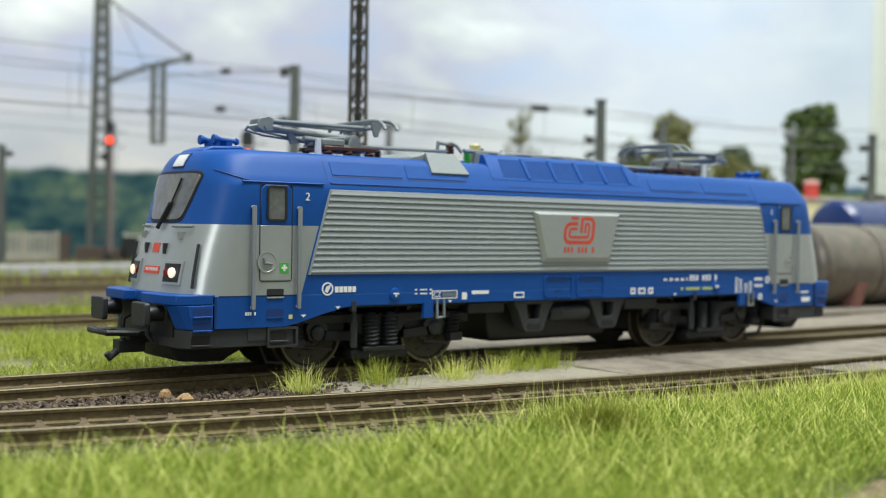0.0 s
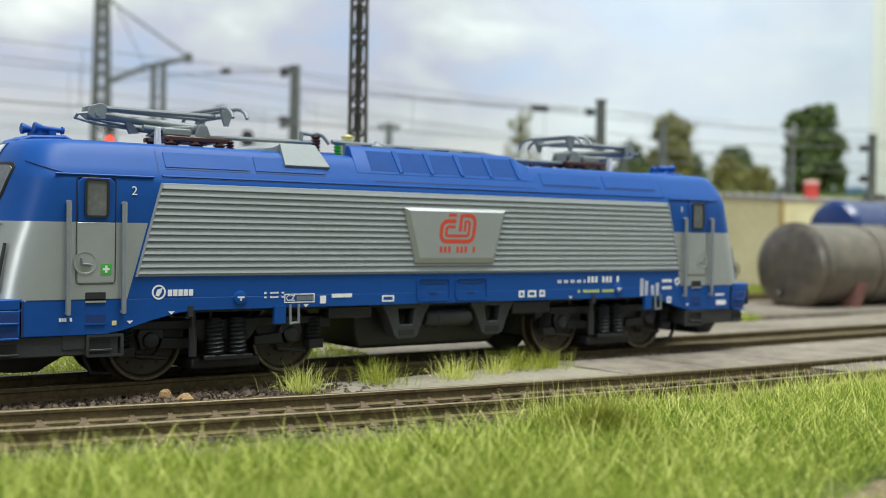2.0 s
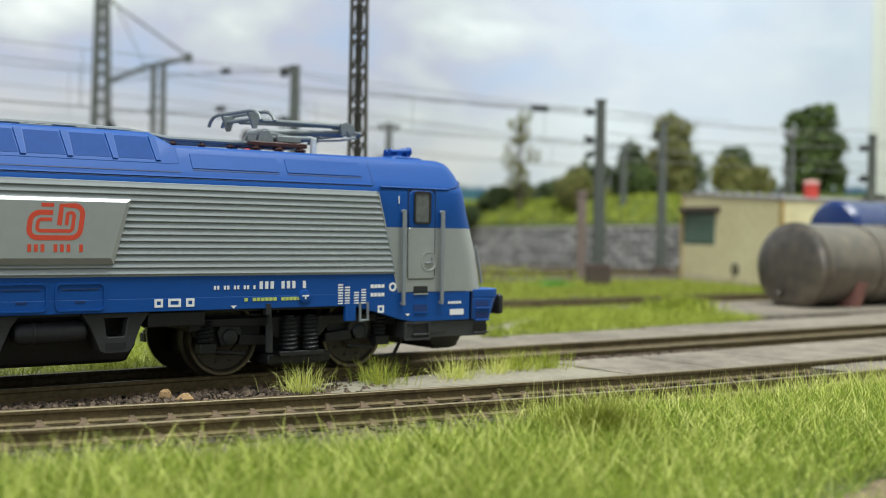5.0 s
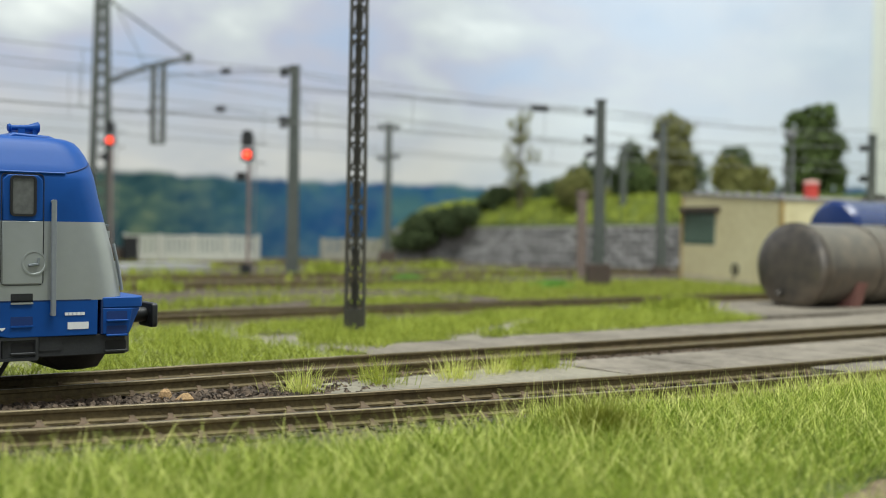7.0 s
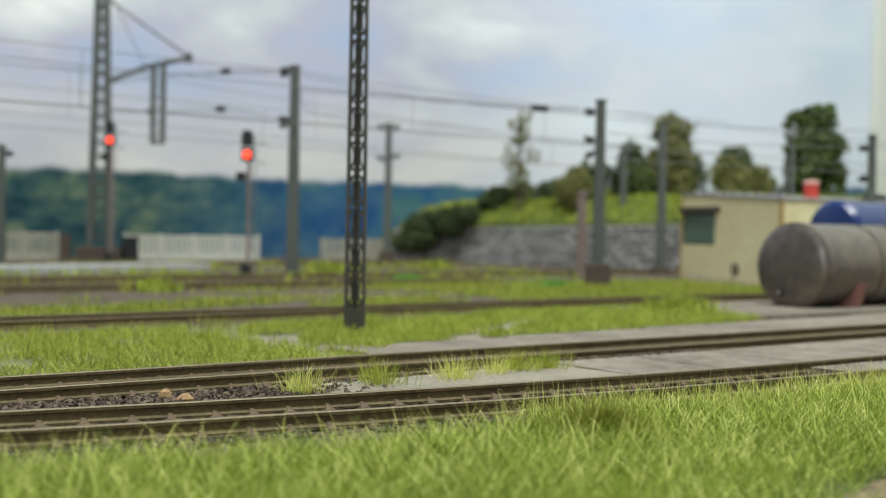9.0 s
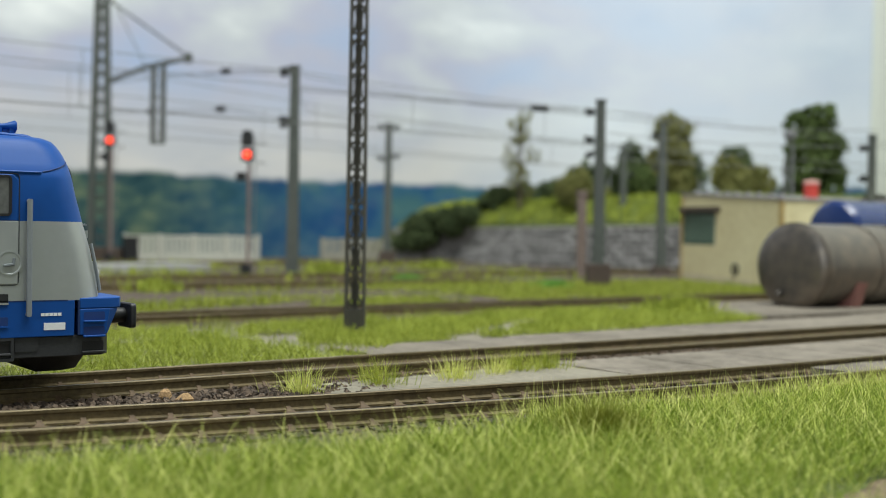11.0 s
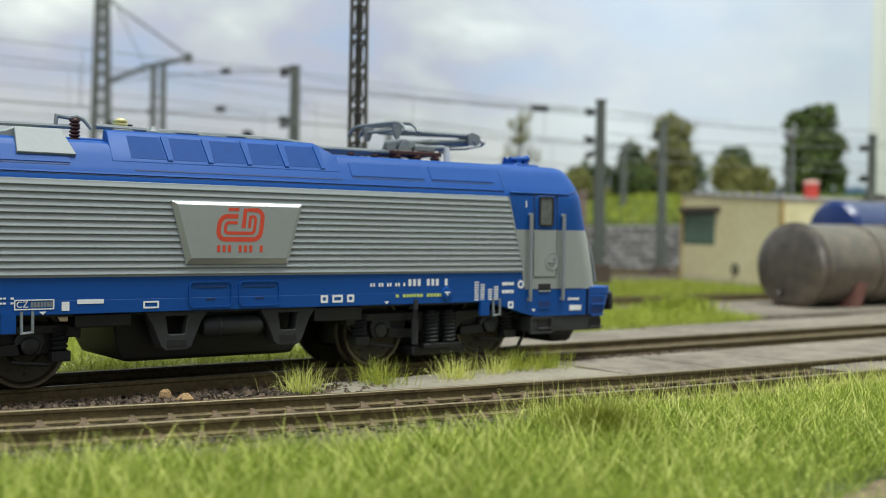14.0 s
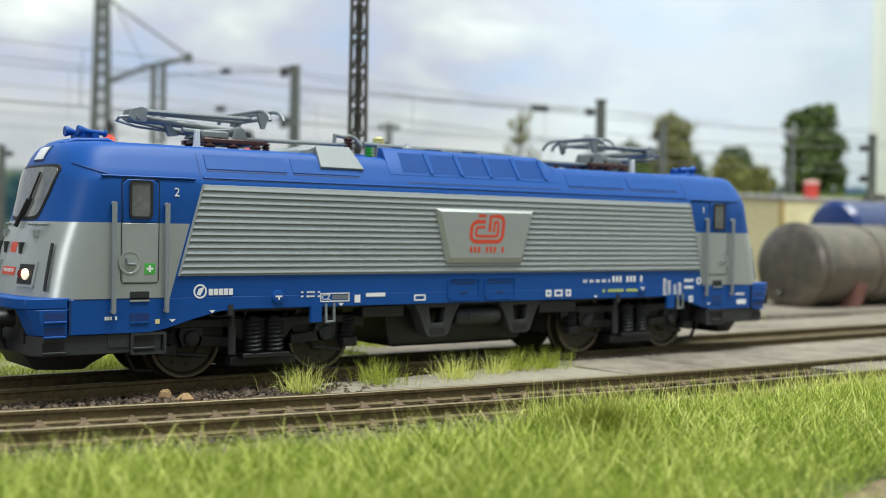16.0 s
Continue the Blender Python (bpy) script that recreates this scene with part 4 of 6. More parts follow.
# ---- yellow building ----
def building():
    root = thing("building", "pale yellow plastered yard building with a green window", "building", (493, 329, -3), math.degrees(math.atan2(218 - 329, 455.6 - 493)))
    L = math.hypot(455.6 - 493, 218 - 329)
    D = 95.0
    h0, h1 = 57.0, 51.5
    wx0, wx1, wz0, wz1 = 1.5, 43.0, 24.0, 45.0

    def top(x):
        return h0 + (h1 - h0) * x / L
    for x0, x1, z0, z1 in ((0, wx0, 0, None), (wx0, wx1, 0, wz0), (wx0, wx1, wz1, None), (wx1, L, 0, None)):
        part("wall", Geo().prism([(x0, z0), (x1, z0), (x1, z1 or top(x1)), (x0, z1 or top(x0))], "y", 0, 3), M_HOUSE, root)
    part("wall", Geo().prism([(3, 0), (D, 0), (D, h0), (3, h0)], "x", 0, 3), M_HOUSE, root)
    part("wall", Geo().prism([(3, 0), (D, 0), (D, h1), (3, h1)], "x", L - 3, L), M_HOUSE, root)
    part("wall", Geo().prism([(3, 0), (L - 3, 0), (L - 3, h1), (3, h0)], "y", D - 3, D), M_HOUSE, root)
    part("annex", Geo().prism([(L - 1, 0), (L + 58, 0), (L + 58, h1 - 4), (L - 1, h1 - 1)], "y", 42, D), mat("stained_pale_plaster", (0.60, 0.53, 0.36), 0.9, var=0.15, scale=20), root, "stained pale plaster annex")
    part("corner_strip", Geo().prism([(L - 4, 0), (L + 0.5, 0), (L + 0.5, h1 + 0.2), (L - 4, h1 + 0.4)], "y", -0.5, 0.6), mat("rust_stain_plaster", (0.50, 0.36, 0.14), 0.9, var=0.3), root, "rust-stained corner")
    part("stain", Geo().prism([(-0.3, 0), (3.2, 0), (2.0, 14), (2.6, h0 - 1), (-0.3, h0)], "y", -0.3, 0.4), bpy.data.materials["rust_stain_plaster"], root, "rust-stained edge")
    part("foot_stain", Geo().prism([(3.4, 0), (L - 4.2, 0), (L - 4.2, 2.2), (L * 0.5, 3.4), (3.4, 5.0)], "y", -0.3, 0.4), bpy.data.materials["stained_pale_plaster"], root, "stained foot of the wall")
    roof = part("roof", Geo().prism([(-0.8, h0), (L + 0.8, h1), (L + 0.8, h1 + 1.2), (-0.8, h0 + 1.2)], "y", -1.0, D + 1), M_ROOF, root, "flat grey felt roof")
    for k in range(9):
        x = 6 + k * (L - 10) / 9
        part("vent", Geo().box(x, x + 3.2, 6, 10, top(x) + 1, top(x) + 3.4), M_ROOF, roof)
    win = part("window", Geo().box(wx0, wx1, 1.6, 2.2, wz0, wz1), M_PANE, root, "pale green window pane")
    fr = Geo().box(wx0, wx1, 0.2, 1.6, wz1 - 1.4, wz1).box(wx0, wx1, 0.2, 1.6, wz0, wz0 + 1.4)
    for k in range(6):
        x = wx0 + k * (wx1 - wx0 - 2.3) / 5
        fr.box(x, x + 2.3, 0.2, 1.6, wz0 + 1.4, wz1 - 1.4)
    part("window_frame", fr, M_FRAME, win, "dark green window frame")
    part("lintel", Geo().box(wx0 - 2, wx1 + 6, -2.4, 0, wz1, wz1 + 3.6), M_PLINTH, win, "grey-brown lintel")
    part("pipe_opening", Geo().lathe((68, 0.5, 9.5), (0, -1, 0), [(0, 3.6), (1.6, 3.6), (1.6, 2.6), (0.2, 2.4)], 14), M_BLACK, root, "dark round opening")


building()
chim = thing("chimney_pipe", "red pipe with a pale cap above the roof", "chimney", (528.5, 252, 47))
part("pipe", Geo().lathe((0, 0, -12), (0, 0, 1), [(0, 4.6), (26, 4.6)], 18), M_CHIM, chim)
part("cap", Geo().lathe((0, 0, 14), (0, 0, 1), [(0, 5.0), (1.4, 5.0), (2.2, 4.0), (2.6, 1.0)], 18), mat("faded_pink_cap", (0.62, 0.34, 0.30), 0.7), chim, "faded pink cap")


def yard_lamp(at, h, label):
    root = thing("lamp_post", label, "lamp post", at, -37)
    for x in (-3.4, 2.6):
        part("post", Geo().cyl((x, 0, 0), (x * 0.8, 0, h * (1.0 if x > 0 else 0.86)), 1.2, 0.9, 8), M_WIRE, root)
    part("crossarm", Geo().rod([(-3, 0, h * 0.8), (2.5, 0, h * 0.8)], 0.5), M_WIRE, root)
    part("lamp_head", Geo().lathe((0.5, 0, h), (0, 0, 1), [(0, 1.5), (2, 4.2), (5, 4.6), (7, 2.0)], 12), M_WIRE, root, "pale lamp head")


yard_lamp((552, 287, -3), 95, "pale grey yard lamp on a double post")


# ---- tanks ----
def storage_tank():
    root = thing("storage_tank", "large weathered grey cylindrical tank on red-brown saddles", "tank", (297, 95, -2.2))
    R, Lt, zc = 18.0, 190, 17.5
    prof = [(0, 0.5), (0.0, 8), (0.5, 14.6), (1.2, 16.4), (2.4, R - 0.1), (4, R), (Lt - 4, R), (Lt - 1, 15), (Lt, 1)]
    part("shell", Geo().lathe((0, 0, zc), (1, 0, 0), prof, 48), M_TANK, root)
    for x in (3.4, 41, 62, 100, 140):
        part("band", Geo().lathe((x, 0, zc), (1, 0, 0), [(0, R - 0.5), (0, R + 0.45), (2.4, R + 0.45), (2.4, R - 0.5)], 48), M_TANK, root, "raised steel band")
    for x in (24, 64, 120, 165):
        saddle = [(-14, 0), (14, 0), (17.2, 11.0), (16.4, 11.0), (11, 4.0), (0, 0.4), (-11, 4.0), (-16.4, 11.0), (-17.2, 11.0)]
        part("saddle", Geo().prism(saddle, "x", x, x + 7), M_SADDLE, root, "red-brown saddle")
    part("hatch", Geo().lathe((80, 0, zc + R - 0.5), (0, 0, 1), [(0, 4), (2.5, 4), (2.5, 4.8), (3.4, 4.8), (3.8, 1)], 20), M_TANK, root)
    g = Geo().lathe((-0.4, 4, zc - 11.5), (-1, 0, 0), [(0, 1.6), (1.2, 1.6), (1.2, 0.9), (1.8, 0.5)], 12)
    part("valve", g, M_TANK, root)


storage_tank()


def tank_wagon():
    root = thing("tank_wagon", "dark blue tank wagon standing on the far track", "wagon", (394, 143, 0))
    R, Lt, zc = 15.5, 150, 30.5
    part("barrel", Geo().lathe((0, 0, zc), (1, 0, 0), [(0, 0.5), (0.2, 9), (1.5, 13.5), (4, R), (Lt - 4, R), (Lt, 6)], 40), M_DBLUE, root)
    for x in (38, 75, 112):
        part("band", Geo().lathe((x, 0, zc), (1, 0, 0), [(0, R - 0.3), (0, R + 0.3), (2, R + 0.3), (2, R - 0.3)], 40), M_DBLUE, root)
    part("frame", Geo().box(-6, Lt + 6, -13, 13, 10, 14.5), M_BLACK, root)
    for x in (20, 125):
        part("saddle", Geo().box(x, x + 8, -11, 11, 14.5, 19), M_BLACK, root)
    for x in (14, 34, 116, 136):
        for y in (-8.6, 8.6):
            part("wheel", Geo().lathe((x, y - 1.4, 5.6), (0, 1, 0), [(0, 4.8), (0, 5.6), (2.0, 5.6), (2.0, 6.1), (2.8, 6.1)], 20), M_STEEL, root)
        part("axle", Geo().cyl((x, -7.5, 5.6), (x, 7.5, 5.6), 1.0), M_STEEL, root)
    for x in (24, 126):
        for s in (-1, 1):
            part("bogie_frame", Geo().prism([(x - 16, 4), (x + 16, 4), (x + 14, 10), (x - 14, 10)], "y", s * 10.4, s * 12), M_BLACK, root)


tank_wagon()

# ---- the electric locomotive ----
# Its own space: x along the track from the middle, z from the rail head.
LEVELS = [  # height, half width, start of the rounded end, tip of the end
    (15.5, 17.2, 87.1, 95.1), (19.3, 17.2, 86.4, 94.4), (24.0, 17.2, 85.4, 93.4), (28.7, 17.2, 84.0, 92.0), (33.0, 17.2, 82.8, 90.8), (35.7, 17.15, 82.2, 90.2),
    (36.6, 16.95, 82.0, 90.0), (38.3, 16.0, 81.8, 89.6), (40.3, 14.9, 81.0, 88.8), (41.6, 14.15, 80.0, 88.0), (42.4, 13.5, 79.2, 87.3), (42.9, 12.3, 78.0, 86.2), (43.05, 9.5, 76.0, 84.2)]
REAR = 1.0  # the far cab is this much longer
FORWARD = 0.7  # both ends sit this far towards +x of the wheel base's middle
POWER = 2.5


def level(z):
    for a, b in zip(LEVELS, LEVELS[1:]):
        if z <= b[0]:
            t = (z - a[0]) / (b[0] - a[0])
            return [p + (q - p) * t for p, q in zip(a, b)][1:]
    return LEVELS[-1][1:]


def slant(z):
    return 65.1 + (35.7 - min(35.7, z)) * 0.278


def end_point(z, th, out=0.0):
    """Point on the rounded end towards +x; th runs from -90 (near side) to 90 degrees."""
    hw, xs, xf = level(z)
    c, s = abs(math.cos(th)) ** (2 / POWER), abs(math.sin(th)) ** (2 / POWER)
    return (xs + (xf - xs) * c + out * math.cos(th), math.copysign(hw * s, th) + out * math.sin(th), z)


def front_x(z, y):
    hw, xs, xf = level(z)
    return xs + (xf - xs) * max(0.0, 1 - (abs(y) / hw) ** POWER) ** (1 / POWER)


def nose_x(e, z, y):
    return front_x(z, y) + (REAR if e > 0 else 0.0)


def body_geo():
    N = 24
    ths = [radians(-90 + 180 * i / N) for i in range(N + 1)]
    rings = []
    for z, hw, xs, xf in LEVELS:
        r = [(x + FORWARD + REAR, y, z) for x, y, z in (end_point(z, t) for t in ths)]
        sx = slant(z)
        r += [(sx, hw, z), (-sx, hw, z)]
        r += [(FORWARD - x, -y, z) for x, y, z in (end_point(z, t) for t in ths)]
        r += [(-sx, -hw, z), (sx, -hw, z)]
        rings.append(r)
    g = Geo().loft(rings)
    n = len(rings[0])
    for k in range((len(rings) - 1) * n):
        row, i = divmod(k, n)
        if LEVELS[row + 1][0] <= 28.71 and i not in (N + 1, n - 2):
            g.m[k] = 1
    return g


def rounded(w, h, r, n=4):
    pts = []
    for cx, cz, a0 in ((w / 2 - r, h / 2 - r, 0), (-w / 2 + r, h / 2 - r, 90), (-w / 2 + r, -h / 2 + r, 180), (w / 2 - r, -h / 2 + r, 270)):
        for i in range(n + 1):
            a = radians(a0 + 90 * i / n)
            pts.append((cx + r * math.cos(a), cz + r * math.sin(a)))
    return pts


def plate(x, z, w, h, r, side, y0, y1):
    """A rounded plate on the near (side -1) or far (side 1) wall, y0 to y1 outwards from the middle."""
    return Geo().prism([(x + a, z + b) for a, b in rounded(w, h, r)], "y", side * y0, side * y1)


def ring_plate(x, z, w, h, r, t, side, y0, y1):
    o, i = rounded(w, h, r), rounded(w - 2 * t, h - 2 * t, max(0.1, r - t))
    g = Geo()
    rings = [[(x + a, side * y0, z + b) for a, b in o], [(x + a, side * y1, z + b) for a, b in o], [(x + a, side * y1, z + b) for a, b in i], [(x + a, side * y0, z + b) for a, b in i]]
    return g.loft(rings, caps=False)


def slope_plate(x0, x1, t0, t1, side, out):
    """A thin plate lying on the sloping roof shoulder; t runs up the slope."""
    def pt(x, t, o):
        y, z = 16.95 + (14.15 - 16.95) * t, 36.6 + (41.6 - 36.6) * t
        return (x, side * (y + o * 0.83), z + o * 0.55)
    a = [pt(x0, t0, -0.3), pt(x1, t0, -0.3), pt(x1, t1, -0.3), pt(x0, t1, -0.3)]
    b = [pt(x0 + 0.2, t0, out), pt(x1 - 0.2, t0, out), pt(x1 - 0.2, t1, out), pt(x0 + 0.2, t1, out)]
    return Geo().loft([a, b])


def end_patch(z0, z1, y0, y1, sgn, out, nz=8, ny=16, inset=0.6, taper=0.0, corner=0.0):
    """A patch that follows the rounded end between heights and offsets, standing out by out."""
    g = Geo()
    outer, inner = [], []
    for j in range(nz + 1):
        v = 2 * j / nz - 1
        wide = 1.0
        if corner:
            v = math.sin(v * math.pi / 2)
            wide = (1.0 - min(0.999, abs(v)) ** corner) ** (1 / corner)
        z = z0 + (z1 - z0) * (v + 1) / 2
        for i in range(ny + 1):
            y = (y0 + (y1 - y0) * i / ny) * (1 - taper * (1 - v) / 2) * wide
            x = nose_x(sgn, z, y)
            nx = Vector((1.0, 0.9 * (y / 17.2) ** 3, 0.15)).normalized()
            outer.append((sgn * (x + nx.x * out), y + nx.y * out, z))
            inner.append((sgn * (x - inset), y, z))
    m = ny + 1
    fs = [(j * m + i, j * m + i + 1, (j + 1) * m + i + 1, (j + 1) * m + i) for j in range(nz) for i in range(ny)]
    g.add(outer, fs)
    rim = [j * m for j in range(nz + 1)] + [nz * m + i for i in range(1, ny + 1)] + [j * m + ny for j in range(nz - 1, -1, -1)] + [i for i in range(ny - 1, 0, -1)]
    k = len(outer)
    g.v += inner
    for a, b in zip(rim, rim[1:] + rim[:1]):
        g.f.append((a, b, k + b, k + a))
        g.m.append(0)
    return g


def bar_text(x, z, chars, w, h, gap, y):
    """Unreadable or private lettering: a plain bar for each character."""
    g = Geo()
    for c in chars:
        if c != " ":
            g.box(x, x + w, y - 0.06, y + 0.3, z - h / 2, z + h / 2)
        x += w + gap
    return g


def letter(name, body, x, z, size, material, parent, y):
    c = bpy.data.curves.new(name, "FONT")
    c.body, c.size, c.align_x, c.align_y, c.extrude = body, size * MM, "CENTER", "CENTER", 0.03 * MM
    c.materials.append(material)
    ob = new(name, c)
    ob.parent = parent
    ob.matrix_basis = pose(x * MM, y * MM, z * MM, 90, 0, 0)
    return ob


def pantograph(loco, sgn):
    def P(x, y, z):
        return (sgn * x, y, z)

    def B(g, x0, x1, y0, y1, z0, z1):
        return g.box(min(sgn * x0, sgn * x1), max(sgn * x0, sgn * x1), y0, y1, z0, z1)
    frame_geo = Geo()
    for y0, y1 in ((-5.2, -3.8), (3.8, 5.2)):
        B(frame_geo, 44.5, 57.5, y0, y1, 44.3, 45.2)
    for x0 in (45, 50.2, 55.2):
        B(frame_geo, x0, x0 + 2, -5, 5, 44.32, 45.3)
    base = part("pantograph", frame_geo, M_BROWN, loco, "folded single-arm pantograph on a dark brown base", 0.15)
    for x in (46, 51.2, 56.2):
        for y in (-4.5, 4.5):
            prof = [(0, 0.8)]
            for k in range(3):
                prof += [(0.15 + k * 0.5, 1.25), (0.35 + k * 0.5, 1.25), (0.45 + k * 0.5, 0.8)]
            part("insulator", Geo().lathe(P(x, y, 42.6), (0, 0, 1), prof + [(1.8, 0.7)], 12), M_BROWN, base)
    # lower arm from its pivot to the knee, with the thrust rod beneath
    part("lower_arm", Geo().cyl(P(49.0, 0, 47.3), P(68.9, 0, 48.4), 0.85, 0.7, 12), M_PANTO, base)
    part("arm_pivot", Geo().cyl(P(49.0, -3.4, 46.9), P(49.0, 3.4, 46.9), 1.05, n=12).prism([(sgn * 47.2, 45.2), (sgn * 50.8, 45.2), (sgn * 49.8, 47.6), (sgn * 48.2, 47.6)], "y", -3.6, -2.9)
         .prism([(sgn * 47.2, 45.2), (sgn * 50.8, 45.2), (sgn * 49.8, 47.6), (sgn * 48.2, 47.6)], "y", 2.9, 3.6), M_PANTO, base, round_by=0.1)
    part("thrust_rod", Geo().rod([P(47.5, 1.4, 45.9), P(58, 1.3, 46.3), P(69.5, 1.2, 47.9)], 0.28, 8), M_PANTO, base)
    # knee: two cheek plates with a pin
    cheek = [(67.7, 47.7), (69.9, 47.6), (71.1, 48.4), (70.7, 50.0), (68.7, 50.6), (67.5, 50.2)]
    knee = part("knee", Geo().prism([(sgn * x, z) for x, z in cheek], "y", -2.0, -1.3).prism([(sgn * x, z) for x, z in cheek], "y", 1.3, 2.0).cyl(P(69.3, -1.4, 48.6), P(69.3, 1.4, 48.6), 0.8, n=12).cyl(P(68.7, -1.4, 49.8), P(68.7, 1.4, 49.8), 0.7, n=12), M_PANTO, base, round_by=0.08)
    part("knee_pin", Geo().cyl(P(69.3, -2.45, 48.6), P(69.3, 2.45, 48.6), 0.5, n=10), M_PANTO, knee)
    for y in (-1, 1):
        part("upper_arm", Geo().rod([P(68.7, y * 0.9, 49.8), P(64, y * 1.3, 49.75), P(46.5, y * 3.4, 49.5)], 0.46, 8), M_PANTO, base)
    part("guide_rod", Geo().rod([P(68.7, -1.7, 49.0), P(72.7, -1.2, 48.4), P(72.7, 0.2, 47.8), P(68.7, 0.6, 46.9), P(57, 0.8, 46.0)], 0.24, 6), M_PANTO, base)
    part("cross_stay", Geo().rod([P(63, -1.4, 49.7), P(54, 2.4, 49.55)], 0.22, 6).rod([P(63, 1.4, 49.7), P(54, -2.4, 49.55)], 0.22, 6), M_PANTO, base)
    part("spring", Geo().cyl(P(51, -1.9, 46.2), P(60.5, -1.9, 46.6), 0.6, n=10).cyl(P(51, 1.9, 46.2), P(60.5, 1.9, 46.6), 0.6, n=10), M_PANTO, base)
    part("drive", B(Geo(), 51.5, 57, -3.6, -2.6, 45.3, 46.8), M_PANTO, base, round_by=0.3)
    part("drive_housing", Geo().prism([(sgn * x, z) for x, z in ((47.6, 45.3), (58.4, 45.3), (56.8, 47.0), (50.2, 47.6), (48.0, 47.0))], "y", -1.3, 2.4), M_PANTO, base, round_by=0.2)
    part("arm_lug", Geo().prism([(sgn * x, z) for x, z in ((60.6, 45.6), (62.4, 45.4), (63.6, 48.2), (62.6, 48.2))], "y", -0.5, 0.5), M_PANTO, base)
    # collector head
    part("head_shaft", Geo().cyl(P(45.2, -5.6, 49.5), P(45.2, 5.6, 49.5), 0.4, n=8), M_PANTO, base)
    fork = [(44.8, 47.6), (45.6, 47.6), (46.2, 49.2), (46.6, 50.6), (43.6, 50.6), (44.2, 49.2)]
    part("head_fork", Geo().prism([(sgn * x, z) for x, z in fork], "y", -5.9, -5.3).prism([(sgn * x, z) for x, z in fork], "y", 5.3, 5.9), M_PANTO, base, round_by=0.08)
    for x in (43.6, 46.6):
        pts = [P(x, -11.2, 48.8), P(x, -10.6, 49.7), P(x, -9.0, 50.6), P(x, -7.0, 50.9), P(x, 7.0, 50.9), P(x, 9.0, 50.6), P(x, 10.6, 49.7), P(x, 11.2, 48.8)]
        part("contact_strip", Geo().rod(pts, 0.36, 8), M_PANTO, base)
    part("rest", Geo().loft([[P(x, y, z) for x, y in ((58.3 + d, -5.6), (59.6 - d, -5.6), (59.6 - d, -4.6), (58.3 + d, -4.6))] for z, d in ((42.2, 0.0), (46.6, 0.25))]), M_LENS, base, "pale grey arm rest", 0.1)


def wheelset(loco, x):
    ax = part("wheelset", Geo().cyl((0, -9.2, 0), (0, 9.2, 0), 1.5, n=14).cyl((0, -2.5, 0), (0, 2.5, 0), 3.6, n=16), M_STEEL, loco, "dark steel axle with two wheels")
    ax.matrix_basis = pose(x * MM, 0, 7.2 * MM)
    for s in (-1, 1):
        y = s * 7.1
        prof = [(0, 7.95), (0.7, 7.9), (0.95, 7.3), (2.9, 7.15), (3.0, 6.9), (3.0, 6.35), (2.45, 6.0), (2.2, 3.4), (2.5, 2.9), (3.1, 2.6), (3.2, 0.4)]
        w = part("wheel", Geo().lathe((0, y, 0), (0, s, 0), prof, 40), M_STEEL, ax)
        rim = [[(r * math.cos(2 * math.pi * k / 40), y + s * d, r * math.sin(2 * math.pi * k / 40)) for k in range(40)] for d, r in ((2.9, 7.12), (3.1, 7.05), (3.1, 6.6), (2.8, 6.4))]
        part("tyre", Geo().loft(rim, caps=False), M_TYRE, w, "worn bright tyre edge")
        g = Geo()
        for k in range(10):
            a = 2 * math.pi * k / 10
            g.cyl((4.7 * math.cos(a), y + s * 2.2, 4.7 * math.sin(a)), (4.7 * math.cos(a), y + s * 2.55, 4.7 * math.sin(a)), 0.3, n=6)
        for k in range(4):
            a = 2 * math.pi * k / 4 + 0.4
            g.box(1.6 * math.cos(a) - 0.3, 1.6 * math.cos(a) + 0.3, min(y + s * 3.0, y + s * 3.4), max(y + s * 3.0, y + s * 3.4), 1.6 * math.sin(a) - 0.3, 1.6 * math.sin(a) + 0.3)
        g2 = part("bolts", g, M_DGREY, ax)
        g2["kind"] = "stuff"
    return ax


def coil(g, x, y, z0, z1, r, wire_r, turns):
    pts = []
    for i in range(turns * 12 + 1):
        a = 2 * math.pi * i / 12
        pts.append((x + r * math.cos(a), y + r * math.sin(a), z0 + (z1 - z0) * i / (turns * 12)))
    rings = []
    for i, p in enumerate(pts):
        a = 2 * math.pi * i / 12
        rings.append([(p[0] + wire_r * math.cos(b) * math.cos(a), p[1] + wire_r * math.cos(b) * math.sin(a), p[2] + wire_r * math.sin(b)) for b in (0, 1.57, 3.14, 4.71)])
    return g.loft(rings)


